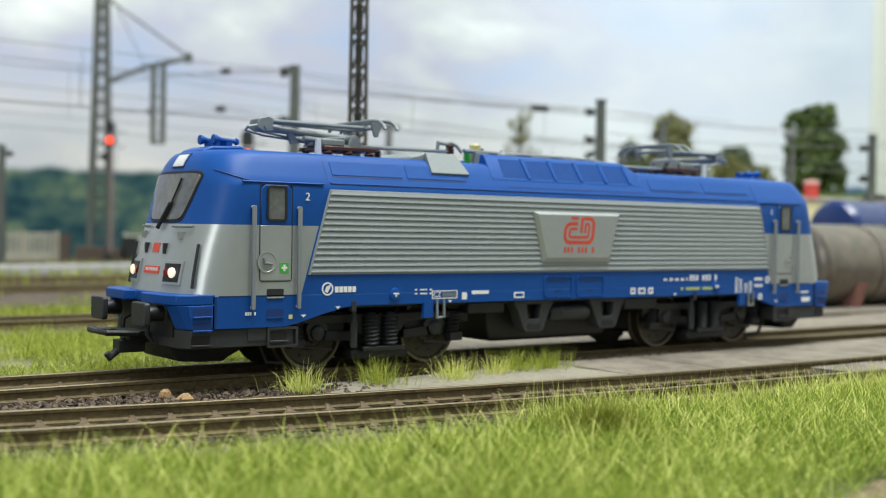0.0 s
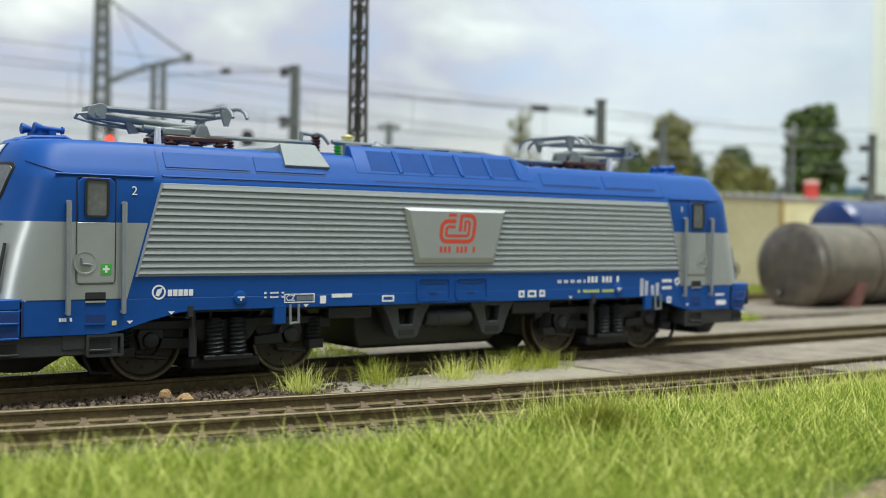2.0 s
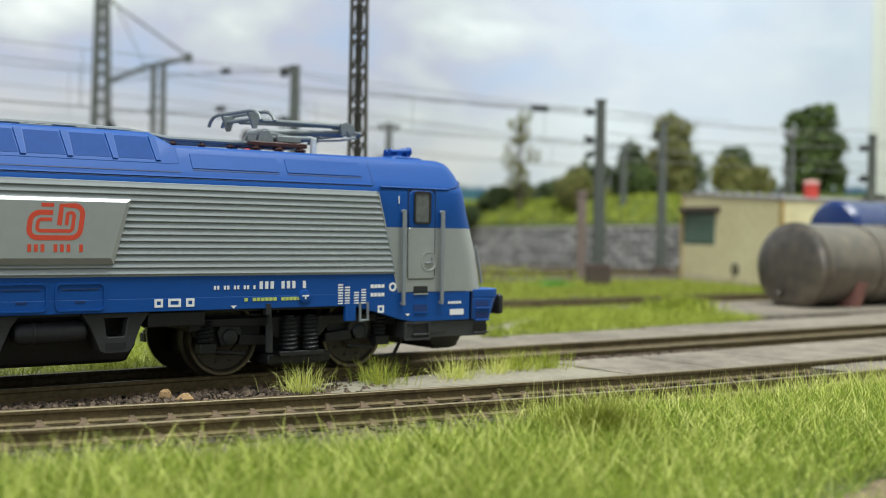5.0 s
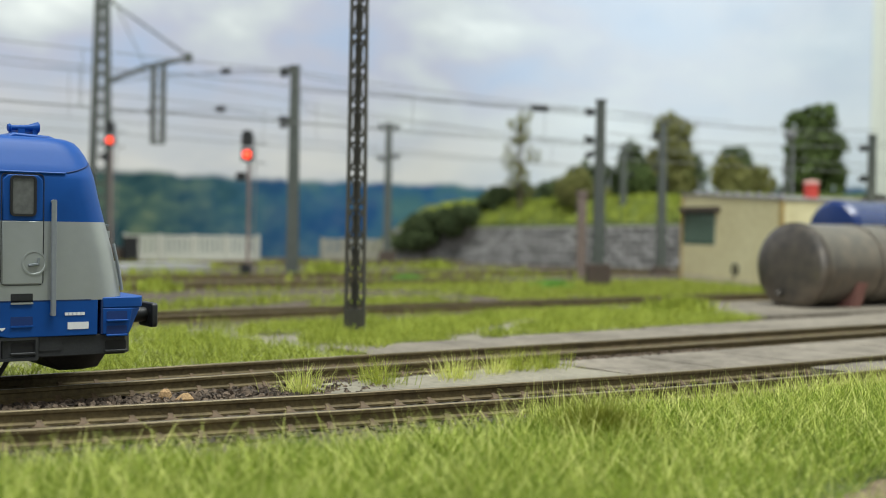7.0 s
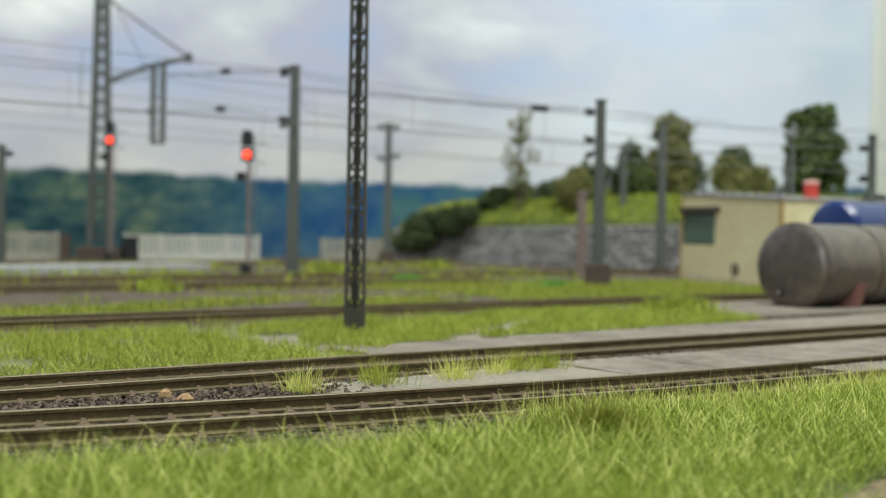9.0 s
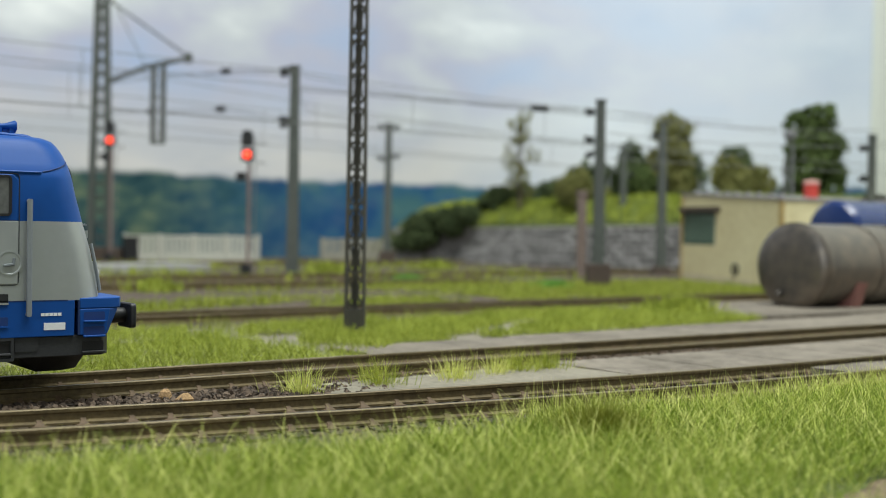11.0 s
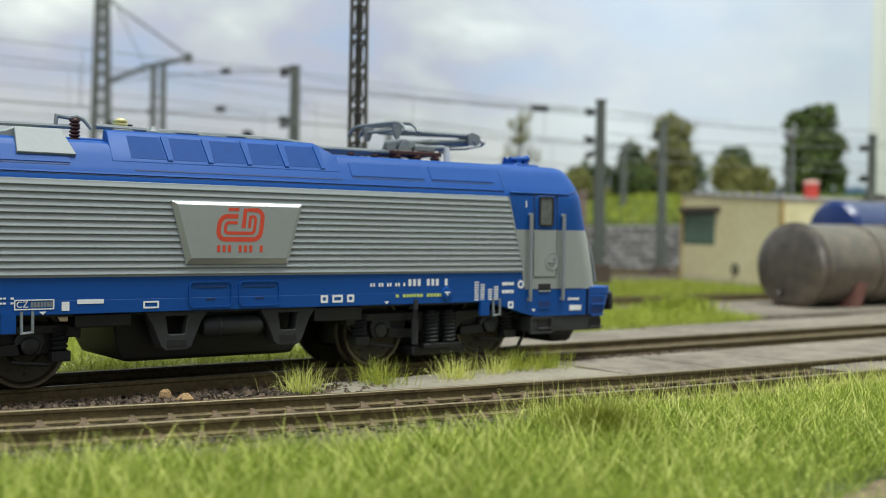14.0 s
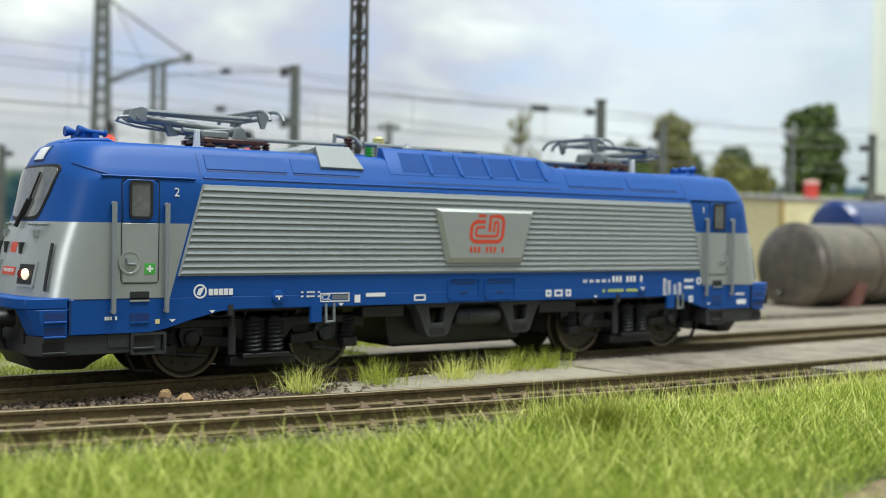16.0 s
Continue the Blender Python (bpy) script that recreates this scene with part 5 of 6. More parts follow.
def bogie(loco, c):
    fr = Geo()
    for s in (-1, 1):
        prof = [(c - 23, 8.6), (c - 18, 9.6), (c - 7, 9.4), (c - 5, 7.0), (c + 5, 7.0), (c + 7, 9.4), (c + 18, 9.6), (c + 23, 8.6), (c + 23, 11.2), (c - 23, 11.2)]
        fr.prism(prof, "y", s * 11.6, s * 13.2)
    fr.box(c - 22, c - 20, -13, 13, 8.8, 10.8).box(c + 20, c + 22, -13, 13, 8.8, 10.8).box(c - 4, c + 4, -13, 13, 7.2, 10)
    b = part("bogie", fr, M_BLACK, loco, "black bogie frame with springs", 0.25)
    for s in (-1, 1):
        for ax in (-14.4, 14.4):
            x = c + ax
            part("axle_box", Geo().prism([(x - 1.8, 6.0), (x + 1.8, 6.0), (x + 2.6, 8.4), (x + 2.0, 9.8), (x - 2.0, 9.8), (x - 2.6, 8.4)], "y", s * 10.7, s * 12.8).lathe((x, s * 12.7, 7.6), (0, s, 0), [(0, 1.6), (0.4, 1.6), (0.7, 1.2), (0.8, 0.3)], 16), M_DGREY, b, round_by=0.2)
            part("axle_arm", Geo().prism([(x, 6.0), (x, 8.3), (x + math.copysign(8.0, -ax), 7.6), (x + math.copysign(8.0, -ax), 5.8)], "y", s * 11.4, s * 12.8), M_BLACK, b, round_by=0.2)
            guard = [(x - 7.4, 11.4), (x - 7.0, 8.0), (x - 4.2, 5.9), (x + 4.2, 5.9), (x + 7.0, 8.0), (x + 7.4, 11.4)]
            part("axle_guard", Geo().prism(guard, "y", s * 10.6, s * 11.6), M_BLACK, b, round_by=0.2)
            xs = x + math.copysign(5.0, ax)
            part("axle_spring", coil(Geo(), xs, s * 12.6, 6.6, 10.6, 1.2, 0.33, 5), M_DGREY, b)
            part("brake_unit", Geo().box(xs - 1.6, xs + 1.6, min(s * 11.5, s * 14), max(s * 11.5, s * 14), 4.8, 6.6).cyl((x - 3.2, s * 13.2, 5.0), (x + 3.0, s * 13.2, 4.3), 0.4, n=8), M_BLACK, b, round_by=0.2)
        for dx in (-2.3, 2.3):
            part("coil_spring", coil(Geo(), c + dx, s * 13.6, 4.6, 11.0, 1.55, 0.36, 8), M_DGREY, b)
            part("spring_core", Geo().cyl((c + dx, s * 13.6, 3.4), (c + dx, s * 13.6, 11.4), 1.05, n=10), M_BLACK, b)
        part("spring_tray", Geo().box(c - 5, c + 5, min(s * 11.8, s * 15.2), max(s * 11.8, s * 15.2), 3.6, 4.6), M_BLACK, b, round_by=0.2)
        part("damper", Geo().cyl((c - 7.2, s * 14.8, 4.6), (c - 7.2, s * 14.8, 9.8), 0.75, n=10).cyl((c - 7.2, s * 14.8, 9.8), (c - 7.2, s * 14.8, 12.6), 0.5, n=10), M_DGREY, b)
        part("lifting_lug", Geo().box(c - 9.3, c - 8.3, min(s * 16, s * 17.4), max(s * 16, s * 17.4), 12.0, 14.0), M_DGREY, b)
        part("step_bracket", Geo().prism([(c + 8.2, 10.2), (c + 10.6, 10.2), (c + 10.6, 13.6), (c + 8.2, 13.6)], "y", s * 16.6, s * 17.4), M_BLUE, b, "blue bracket").parent = b
        part("step_hoop", Geo().rod([(c + 11.4, s * 17.6, 13.8), (c + 11.4, s * 17.7, 10.2), (c + 13.2, s * 17.7, 10.3), (c + 13.2, s * 17.6, 13.8)], 0.25, 6), M_PANTO, b)
    part("rail_guard", Geo().rod([(c + math.copysign(25, c), -10.5, 9), (c + math.copysign(26, c), -10.8, 5), (c + math.copysign(24.5, c), -10.5, 2.2), (c + math.copysign(21, c), -10.3, 1.9)], 0.4, 6), M_BLACK, b)
    part("traction_box", Geo().box(c - 6.5, c + 7.5, -13.2, 13.2, 1.9, 4.0), M_BLACK, b, round_by=0.4)
    part("motor", Geo().box(c - 18, c + 18, -6.5, 6.5, 3.2, 9.2), M_BLACK, b, round_by=0.8)
    return b


def build_locomotive():
    loco = thing("locomotive", "blue and silver-grey model electric locomotive with ribbed sides", "locomotive")
    body = part("body", body_geo(), [M_BLUE, M_GREY], loco, "blue and grey painted body shell", angle=28)
    # lower blue side plates with the wheel cut-outs
    low = [(-89.2, 9.5), (-74.5, 9.5), (-71.5, 10.0), (-66, 11.6), (-61, 12.8), (-57, 13.1), (57, 13.1), (61, 12.8), (66, 11.6), (71.5, 10.0), (74.5, 9.5), (89.2, 9.5), (89.2, 15.5), (-89.2, 15.5)]
    for s in (-1, 1):
        part("side_sill", Geo().prism(low, "y", s * 15.6, s * 17.22), M_BLUE, loco, "blue side sill with wheel cut-outs", 0.12)
    for s in (-1, 1):
        for e in (-1, 1):
            part("sill_joint", Geo().box(min(e * 71.2, e * 88.0), max(e * 71.2, e * 88.0), min(s * 17.0, s * 17.25), max(s * 17.0, s * 17.25), 15.42, 15.6), M_SEAM, loco)
    part("underfloor", Geo().box(-88, 88, -15.4, 15.4, 12.6, 15.4), M_BLACK, loco)

    # ribbed side panels, central name panel
    ribs, z0, z1 = 14, 19.55, 35.75
    pitch = (z1 - z0) / ribs
    for s in (-1, 1):
        back = [(-slant(z0 - 0.2), z0 - 0.2), (slant(z0 - 0.2), z0 - 0.2), (slant(z1), z1), (-slant(z1), z1)]
        panel = part("side_panel", Geo().prism([(x + 0.4, z) for x, z in back], "y", s * 17.0, s * 17.26), M_RIB, loco, "grey ribbed side panel")
        for i in range(ribs):
            a = z0 + i * pitch + 0.12
            prof = [(17.2, a), (17.58, a + 0.04), (17.64, a + 0.14), (17.61, a + 0.26), (17.50, a + 0.50), (17.42, a + 0.78), (17.38, a + pitch - 0.12), (17.2, a + pitch - 0.05)]
            rings = [[(e * (slant(z) - 0.1 - (y - 17.2) * 0.5) + 0.4, s * y, z) for y, z in prof] for e in (-1, 1)]
            part("rib", Geo().loft(rings), M_RIB, panel)
        for e in (-1, 1):
            rings = [[(e * (slant(z) + a) + 0.4, s * y, z) for a, y in ((-0.35, 17.2), (0.05, 17.2), (0.0, 17.6), (-0.3, 17.6))] for z in (z0 - 0.2, z1)]
            part("edge_strip", Geo().loft(rings), M_RIB, panel)
        outer = [(-12.7, 32.75), (13.9, 32.75), (10.9, 21.5), (-9.7, 21.5)]
        inner = [(-11.7, 32.15), (12.9, 32.15), (10.2, 22.6), (-9.0, 22.6)]
        part("name_panel", Geo().loft([[(x, s * 17.2, z) for x, z in outer], [(x, s * 17.75, z) for x, z in outer], [(x, s * 18.35, z) for x, z in inner]]), M_GREY, panel, "plain grey raised panel", 0.0, 12)

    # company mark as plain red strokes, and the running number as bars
    def stroke(pts, r, name, mt=M_RED, w=0.5, y=-18.38):
        g = Geo()
        pp = [Vector((x, 0, z)) for x, z in pts]
        rings = []
        for i, p in enumerate(pp):
            d = (pp[min(i + 1, len(pp) - 1)] - pp[max(i - 1, 0)]).normalized()
            n = Vector((-d.z, 0, d.x)) * w
            rings.append([(p.x + n.x, y, p.z + n.z), (p.x - n.x, y, p.z - n.z), (p.x - n.x, y + 0.12, p.z - n.z), (p.x + n.x, y + 0.12, p.z + n.z)])
        return part(name, g.loft(rings), mt, loco)

    def arc(cx, cz, r, a0, a1, n=6):
        return [(cx + r * math.cos(radians(a0 + (a1 - a0) * i / n)), cz + r * math.sin(radians(a0 + (a1 - a0) * i / n))) for i in range(n + 1)]
    sk = 0.12

    def tilt(pts):
        return [(x + 0.6 + sk * (z - 28), z) for x, z in pts]
    stroke(tilt([(-0.7, 30.2)] + arc(-2.8, 28.7, 1.5, 90, 180) + arc(-2.8, 27.5, 1.5, 180, 270) + arc(2.8, 27.5, 1.5, 270, 360) + arc(2.8, 29.9, 1.5, 0, 90) + [(0.6, 31.4), (0.6, 28.1)]), 0, "red_mark", w=0.42)
    stroke(tilt([(-0.7, 29.05)] + arc(-2.4, 28.45, 0.6, 90, 180) + arc(-2.4, 27.75, 0.6, 180, 270) + arc(2.3, 27.75, 0.6, 270, 360) + arc(2.3, 29.6, 0.6, 0, 90) + [(1.8, 30.2), (1.8, 28.1)]), 0, "red_mark", w=0.3)
    stroke(tilt([(-2.8, 31.45), (-0.7, 31.45)]), 0, "red_mark", w=0.32)
    part("number_marking", bar_text(-4.0, 24.3, "000 000 0", 0.58, 1.25, 0.5, -18.35), M_RED, loco, "red running number", kind="stuff")

    # lettering on the blue sill
    Y = -17.24
    part("maker_mark", Geo().lathe((-64.9, Y + 0.1, 16.55), (0, -1, 0), [(0, 1.3), (0.16, 1.3), (0.16, 1.0), (0, 1.0)], 24).prism([(-65.5, 16.0), (-64.9, 15.8), (-64.4, 16.6), (-64.2, 17.3), (-65.2, 17.0)], "y", -17.2, -17.3), M_WHITE, loco, "white round maker mark")
    part("maker_marking", bar_text(-63.2, 16.4, "00000", 0.8, 1.15, 0.2, Y), M_WHITE, loco, kind="stuff")
    part("number_marking", bar_text(39.3, 17.5, "000 000 0", 0.66, 1.4, 0.5, Y), M_WHITE, loco, "white running number", kind="stuff")
    part("code_marking", bar_text(30.0, 17.15, "00 00 00 00 0", 0.4, 0.7, 0.27, Y), M_WHITE, loco, kind="stuff")
    part("green_marking", bar_text(36.2, 14.85, "0 000000 000000", 0.70, 0.62, 0.16, Y), M_YELLOW, loco, kind="stuff")
    grid = Geo()
    for x, rows in ((56.5, 8), (58.1, 7), (60.2, 5), (61.9, 6)):
        for k in range(rows):
            grid.box(x, x + 1.1, Y - 0.06, Y + 0.3, 13.5 + k * 0.52, 13.5 + k * 0.52 + 0.28)
    part("data_grid", grid, M_WHITE, loco, kind="stuff")
    part("data_marking", bar_text(64.1, 16.9, "0000", 0.7, 0.7, 0.15, Y), M_WHITE, loco, kind="stuff")
    part("data_marking", bar_text(64.1, 15.2, "0000", 0.7, 0.7, 0.15, Y), M_WHITE, loco, kind="stuff")
    part("data_marking", bar_text(-44.0, 16.0, "0 000 0", 0.5, 0.3, 0.12, Y), M_WHITE, loco, kind="stuff")
    part("data_marking", bar_text(-44.0, 15.2, "0 000 0", 0.5, 0.3, 0.12, Y), M_WHITE, loco, kind="stuff")
    part("data_frame", ring_plate(-36.4, 14.9, 6.6, 1.7, 0.1, 0.18, -1, 17.2, 17.3), M_WHITE, loco)
    letter("lettering", "CZ", -38.4, 14.9, 1.45, M_WHITE, loco, -17.3)
    part("data_marking", bar_text(-37.0, 14.9, "0000000", 0.42, 0.9, 0.12, Y), M_PANTO, loco, kind="stuff")
    part("data_plate", plate(-31.2, 14.5, 1.3, 1.5, 0.1, -1, 17.2, 17.3), M_WHITE, loco)
    part("data_plate", plate(-26.9, 15.2, 4.6, 0.75, 0.1, -1, 17.2, 17.3), M_WHITE, loco)
    part("data_plate", ring_plate(-16.0, 14.4, 2.9, 1.3, 0.1, 0.3, -1, 17.2, 17.3), M_WHITE, loco)
    part("data_plate", ring_plate(66.6, 12.3, 1.5, 1.5, 0.1, 0.4, -1, 17.2, 17.3), M_WHITE, loco)
    part("round_mark", Geo().lathe((69.4, Y + 0.1, 16.7), (0, -1, 0), [(0, 0.95), (0.16, 0.95), (0.16, 0.5), (0, 0.5)], 8), M_WHITE, loco, "white octagonal mark")
    for x in (19.4, 22.4, 25.4):
        part("data_plate", ring_plate(x, 14.6, 1.6 if x != 22.4 else 2.4, 1.5, 0.1, 0.42, -1, 17.2, 17.3), M_WHITE, loco)
    part("data_marking", bar_text(-82.6, 12.2, "000 0", 0.36, 0.6, 0.1, Y), M_WHITE, loco, kind="stuff")
    part("data_marking", bar_text(83.5, 13.2, "00000", 0.6, 0.5, 0.1, Y), M_WHITE, loco, kind="stuff")
    part("data_plate", plate(85.8, 11.2, 3.6, 1.2, 0.1, -1, 17.2, 17.3), M_WHITE, loco)
    part("data_plate", plate(-73.0, 11.4, 0.8, 0.8, 0.05, -1, 17.2, 17.3), M_CREAM, loco)
    for x, z in ((-70.2, 11.5), (-62.5, 12.9), (73.2, 11.0), (-35, 13.5), (34, 13.6)):
        part("arrow_mark", Geo().prism([(x - 0.6, z + 0.2), (x + 0.6, z + 0.2), (x, z - 0.35)], "y", -17.2, -17.3), M_WHITE, loco)
    for x in (-49.0, 49.0):
        part("jack_point", Geo().lathe((x, -17.2, 15.2), (0, -1, 0), [(0, 1.35), (0.35, 1.25), (0.45, 0.9), (0.45, 0.1)], 20), M_BLUE, loco)
        part("arrow_mark", Geo().box(x - 0.7, x + 0.7, -17.72, -17.6, 15.2, 15.5).box(x - 0.15, x + 0.15, -17.72, -17.6, 14.7, 15.2), M_WHITE, loco)
    for x in (-4.6, 5.3):
        pan = part("sill_hatch", ring_plate(x, 16.0, 8.6, 4.8, 1.0, 0.28, -1, 17.1, 17.42), M_BLUE, loco)
        part("slot", Geo().box(x - 3.2, x + 3.2, -17.3, -17.2, 17.2, 17.42).box(x - 0.9, x + 0.9, -17.3, -17.2, 15.0, 15.3), M_SEAM, pan)

    # cab doors, windows, rails and steps at both ends and sides
    for s in (-1, 1):
        for e in (-1, 1):
            xd = e * 76.35
            door = part("cab_door", Geo().box(xd - 3.3, xd + 3.3, min(s * 17.1, s * 17.36), max(s * 17.1, s * 17.36), 18.3, 28.69), M_GREY, loco, "grey and blue cab door", 0.2)
            part("door_top", Geo().prism([(xd - 3.3, 28.69), (xd + 3.3, 28.69), (xd + 3.3, 35.4), (xd + 2.4, 36.3), (xd - 2.4, 36.3), (xd - 3.3, 35.4)], "y", s * 17.0, s * 17.36), M_BLUE, door, "blue upper door", 0.15)
            part("door_gap", ring_plate(xd, 27.3, 7.0, 18.4, 0.8, 0.12, s, 17.0, 17.27), M_DGREY, door)
            part("window_frame", ring_plate(xd, 32.8, 4.3, 6.7, 0.8, 0.42, s, 17.1, 17.62), M_RUBBER, door, "black rubber window frame")
            part("window", plate(xd, 32.8, 3.7, 6.1, 0.6, s, 17.0, 17.45), M_GLASS, door, "dark cab side window")
            part("handle_recess", Geo().lathe((xd + e * 1.9, s * 17.34, 21.8), (0, s, 0), [(0, 2.05), (0.12, 2.05), (0.12, 1.8), (0.04, 1.7), (0.04, 0.1)], 24), M_GREY, door)
            part("handle", Geo().rod([(xd + e * 2.6, s * 17.6, 22.6), (xd + e * 2.5, s * 17.6, 21.6), (xd + e * 0.9, s * 17.6, 21.4)], 0.22, 6), M_PANTO, door)
            if e < 0:
                part("first_aid_sign", plate(xd + 1.75, 20.7, 1.9, 1.9, 0.05, s, 17.3, 17.42), M_GREENP, door, "green sign with a white cross")
                part("cross", Geo().box(xd + 1.15, xd + 2.35, min(s * 17.3, s * 17.46), max(s * 17.3, s * 17.46), 20.5, 20.9).box(xd + 1.55, xd + 1.95, min(s * 17.3, s * 17.5), max(s * 17.3, s * 17.5), 20.1, 21.3), M_WHITE, door)
            for xr in (e * 81.3, e * 71.6):
                part("handrail", Geo().rod([(xr, s * 17.1, 32.0), (xr, s * 17.95, 32.0), (xr, s * 17.95, 13.3), (xr, s * 17.1, 13.3)], 0.34, 8), M_RAILS, loco, "grey vertical handrail")
            for z, w in ((16.0, 3.6), (12.2, 3.6)):
                # Flush dark plate: the shade inside the step is painted, not cut in.
                st = part("step_shade", plate(xd, z, w, 1.5, 0.2, s, 16.8, 17.25), M_BLUESHADE if z < 14 else M_DGREY, loco, "step with its recess shade painted dark")
                part("step_lip", Geo().box(xd - w / 2, xd + w / 2, min(s * 17.0, s * 17.45), max(s * 17.0, s * 17.45), z - 1.0, z - 0.72), M_BLUE if z < 14 else M_GREY, st)
    letter("lettering", "2", -69.6, 34.2, 2.2, M_WHITE, loco, -17.27)
    letter("lettering", "1", 70.6, 34.2, 2.2, M_WHITE, loco, -17.27)

    # ends: windscreen, lights, beam, buffers, skirts, ploughs, pantographs
    before = set(loco.children)
    for e in (-1, 1):
        scr = part("windscreen_rubber", end_patch(28.9, 38.8, -10.7, 10.7, e, 0.10, 18, 18, taper=0.33, corner=9.0), M_RUBBER, loco, "black windscreen seal", angle=60)
        part("windscreen", end_patch(29.5, 38.3, -10.1, 10.1, e, 0.28, 18, 18, taper=0.33, corner=9.0), M_SCREEN, scr, "grey tinted windscreen", angle=60)
        arm = [(e * (nose_x(e, z, y) + 0.7), y, z) for y, z in ((0.6, 27.8), (-0.8, 30.2), (-2.2, 32.6))]
        blade = [(e * (nose_x(e, z, y) + 0.55), y, z) for y, z in ((-0.4, 29.6), (-2.2, 32.8), (-4.2, 37.4))]
        part("wiper", Geo().rod(arm, 0.42, 6).rod(blade, 0.2, 5).rod([(x, y - 0.7, z) for x, y, z in blade[:2]], 0.16, 5), M_BLACK, scr)
        for y in (-8.4, 8.4):
            rail = [(e * (nose_x(e, 28.2, yy) + 0.5), yy, 28.2) for yy in np.linspace(y - 3.2, y + 3.2, 7)]
            part("front_rail", Geo().rod(rail, 0.22, 6), M_PANTO, loco, "dark bar below the windscreen")
            part("rail_mount", Geo().box(min(e * (nose_x(e, 26.6, y) - 0.6), e * (nose_x(e, 26.6, y) + 0.5)), max(e * (nose_x(e, 26.6, y) - 0.6), e * (nose_x(e, 26.6, y) + 0.5)), y - 0.8, y + 0.8, 25.9, 27.2), M_GREY, loco)
            lamp = part("headlight_unit", end_patch(17.4, 21.8, y - 2.9, y + 2.9, e, 0.35, 3, 6), M_GREY, loco, "headlight in a grey frame")
            part("bezel", end_patch(17.9, 21.3, y - 2.35, y + 2.35, e, 0.42, 3, 6), M_BLACK, lamp, "black lamp bezel")
            xl = nose_x(e, 19.6, y) + 0.35
            part("lens", Geo().lathe((e * xl, y + 0.6 * np.sign(y), 19.6), (e, 0.25 * np.sign(y), 0), [(0, 1.0), (0.35, 0.95), (0.6, 0.6), (0.65, 0.1)], 16), M_LAMP if e < 0 else M_LAMPOFF, lamp, "warm white glowing lens" if e < 0 else "clear unlit lens")
            part("tail_lens", Geo().lathe((e * (nose_x(e, 19.6, y - 1.4 * np.sign(y)) + 0.3), y - 1.4 * np.sign(y), 19.6), (e, 0.4 * np.sign(y), 0), [(0, 0.75), (0.3, 0.7), (0.4, 0.1)], 12), M_TAIL, lamp, "small red lens")
        for y in (-14.0, 14.0):
            bar = [(e * (nose_x(e, z, yy) + 0.55), yy + 0.3 * np.sign(yy), z) for yy, z in ((y * 0.985, 25.0), (y, 22), (y * 1.01, 19), (y * 1.02, 16.9))]
            part("grab_bar", Geo().rod(bar, 0.3, 8), M_DGREY if e < 0 else M_RAILS, loco, "corner grab bar")
        part("top_lamp", end_patch(39.5, 42.3, -2.6, 2.6, e, 0.16, 6, 6), M_SEAM, loco, "upper headlight in a dark seal")
        part("upper_lens", end_patch(39.8, 42.1, -2.2, 2.2, e, 0.32, 6, 6), M_LENS, loco, "pale upper headlight lens")
        for s in (-1, 1):
            crease = []
            for i in range(9):
                z = 38.9 - 2.0 * i / 8
                x, y, z = end_point(z, s * radians(46 + 44 * i / 8), 0.08)
                crease.append((e * (x + (REAR if e > 0 else 0)), y, z))
            # The crease's dark line is painted by a thin rod of darker blue.
            part("roof_crease", Geo().rod(crease, 0.12, 6), M_BLUESHADE, loco)
        part("front_mark", end_patch(23.2, 25.0, -1.5, 1.5, e, 0.08, 2, 6), M_RED, loco, "red company mark")
        part("front_plate", end_patch(19.2, 20.6, -3.4, 3.4, e, 0.12, 2, 6), M_RED, loco, "red number plate with white bars")
        gb = Geo()
        for k in range(7):
            y = -2.8 + k * 0.8
            x = nose_x(e, 19.9, y) + 0.16
            gb.box(min(e * x, e * (x - 0.5)), max(e * x, e * (x - 0.5)), y, y + 0.5, 19.5, 20.3)
        part("plate_marking", gb, M_WHITE, loco, kind="stuff")
        for y in (-4.2, 4.2):
            part("lamp_iron", Geo().box(min(e * (nose_x(e, 24, y) - 0.3), e * (nose_x(e, 24, y) + 0.5)), max(e * (nose_x(e, 24, y) - 0.3), e * (nose_x(e, 24, y) + 0.5)), y - 0.4, y + 0.4, 23.0, 25.0), M_DGREY, loco)
        # buffer beam: a top plate over two end blocks, with a dark pocket between them
        outline = [(89.3, -17.22), (94.6, -17.22), (96.6, -16.4), (97.7, -14.2), (98.2, -4.2), (95.8, -3.6), (95.8, 3.6), (98.2, 4.2), (97.7, 14.2), (96.6, 16.4), (94.6, 17.22), (89.3, 17.22)]
        beam = part("buffer_beam", Geo().prism([(e * x, y) for x, y in outline], "z", 14.0, 15.85), M_BLUE, loco, "blue buffer beam", 0.2)
        for s in (-1, 1):
            rings = [[(e * x, s * y, z) for x, y in ((89.3, 17.22), (94.6 - d * 0.4, 17.22), (96.4 - d, 16.3), (97.2 - d, 13.0), (89.3, 12.6))] for z, d in ((9.5, 1.9), (14.0, 0.0))]
            part("end_block", Geo().loft(rings), M_BLUE, beam, "blue end block with steps", 0.2)
            part("beam_joint", Geo().box(e * 89.25 - 0.14, e * 89.25 + 0.14, min(s * 16.8, s * 17.27), max(s * 16.8, s * 17.27), 9.6, 15.5), M_SEAM, beam)
            for z in (10.2, 12.7):
                # Darker blue plate paints the shade of each step hollow.
                part("step_shade", plate(e * 91.9, z, 3.7, 1.5, 0.3, s, 16.9, 17.25), M_BLUESHADE, beam)
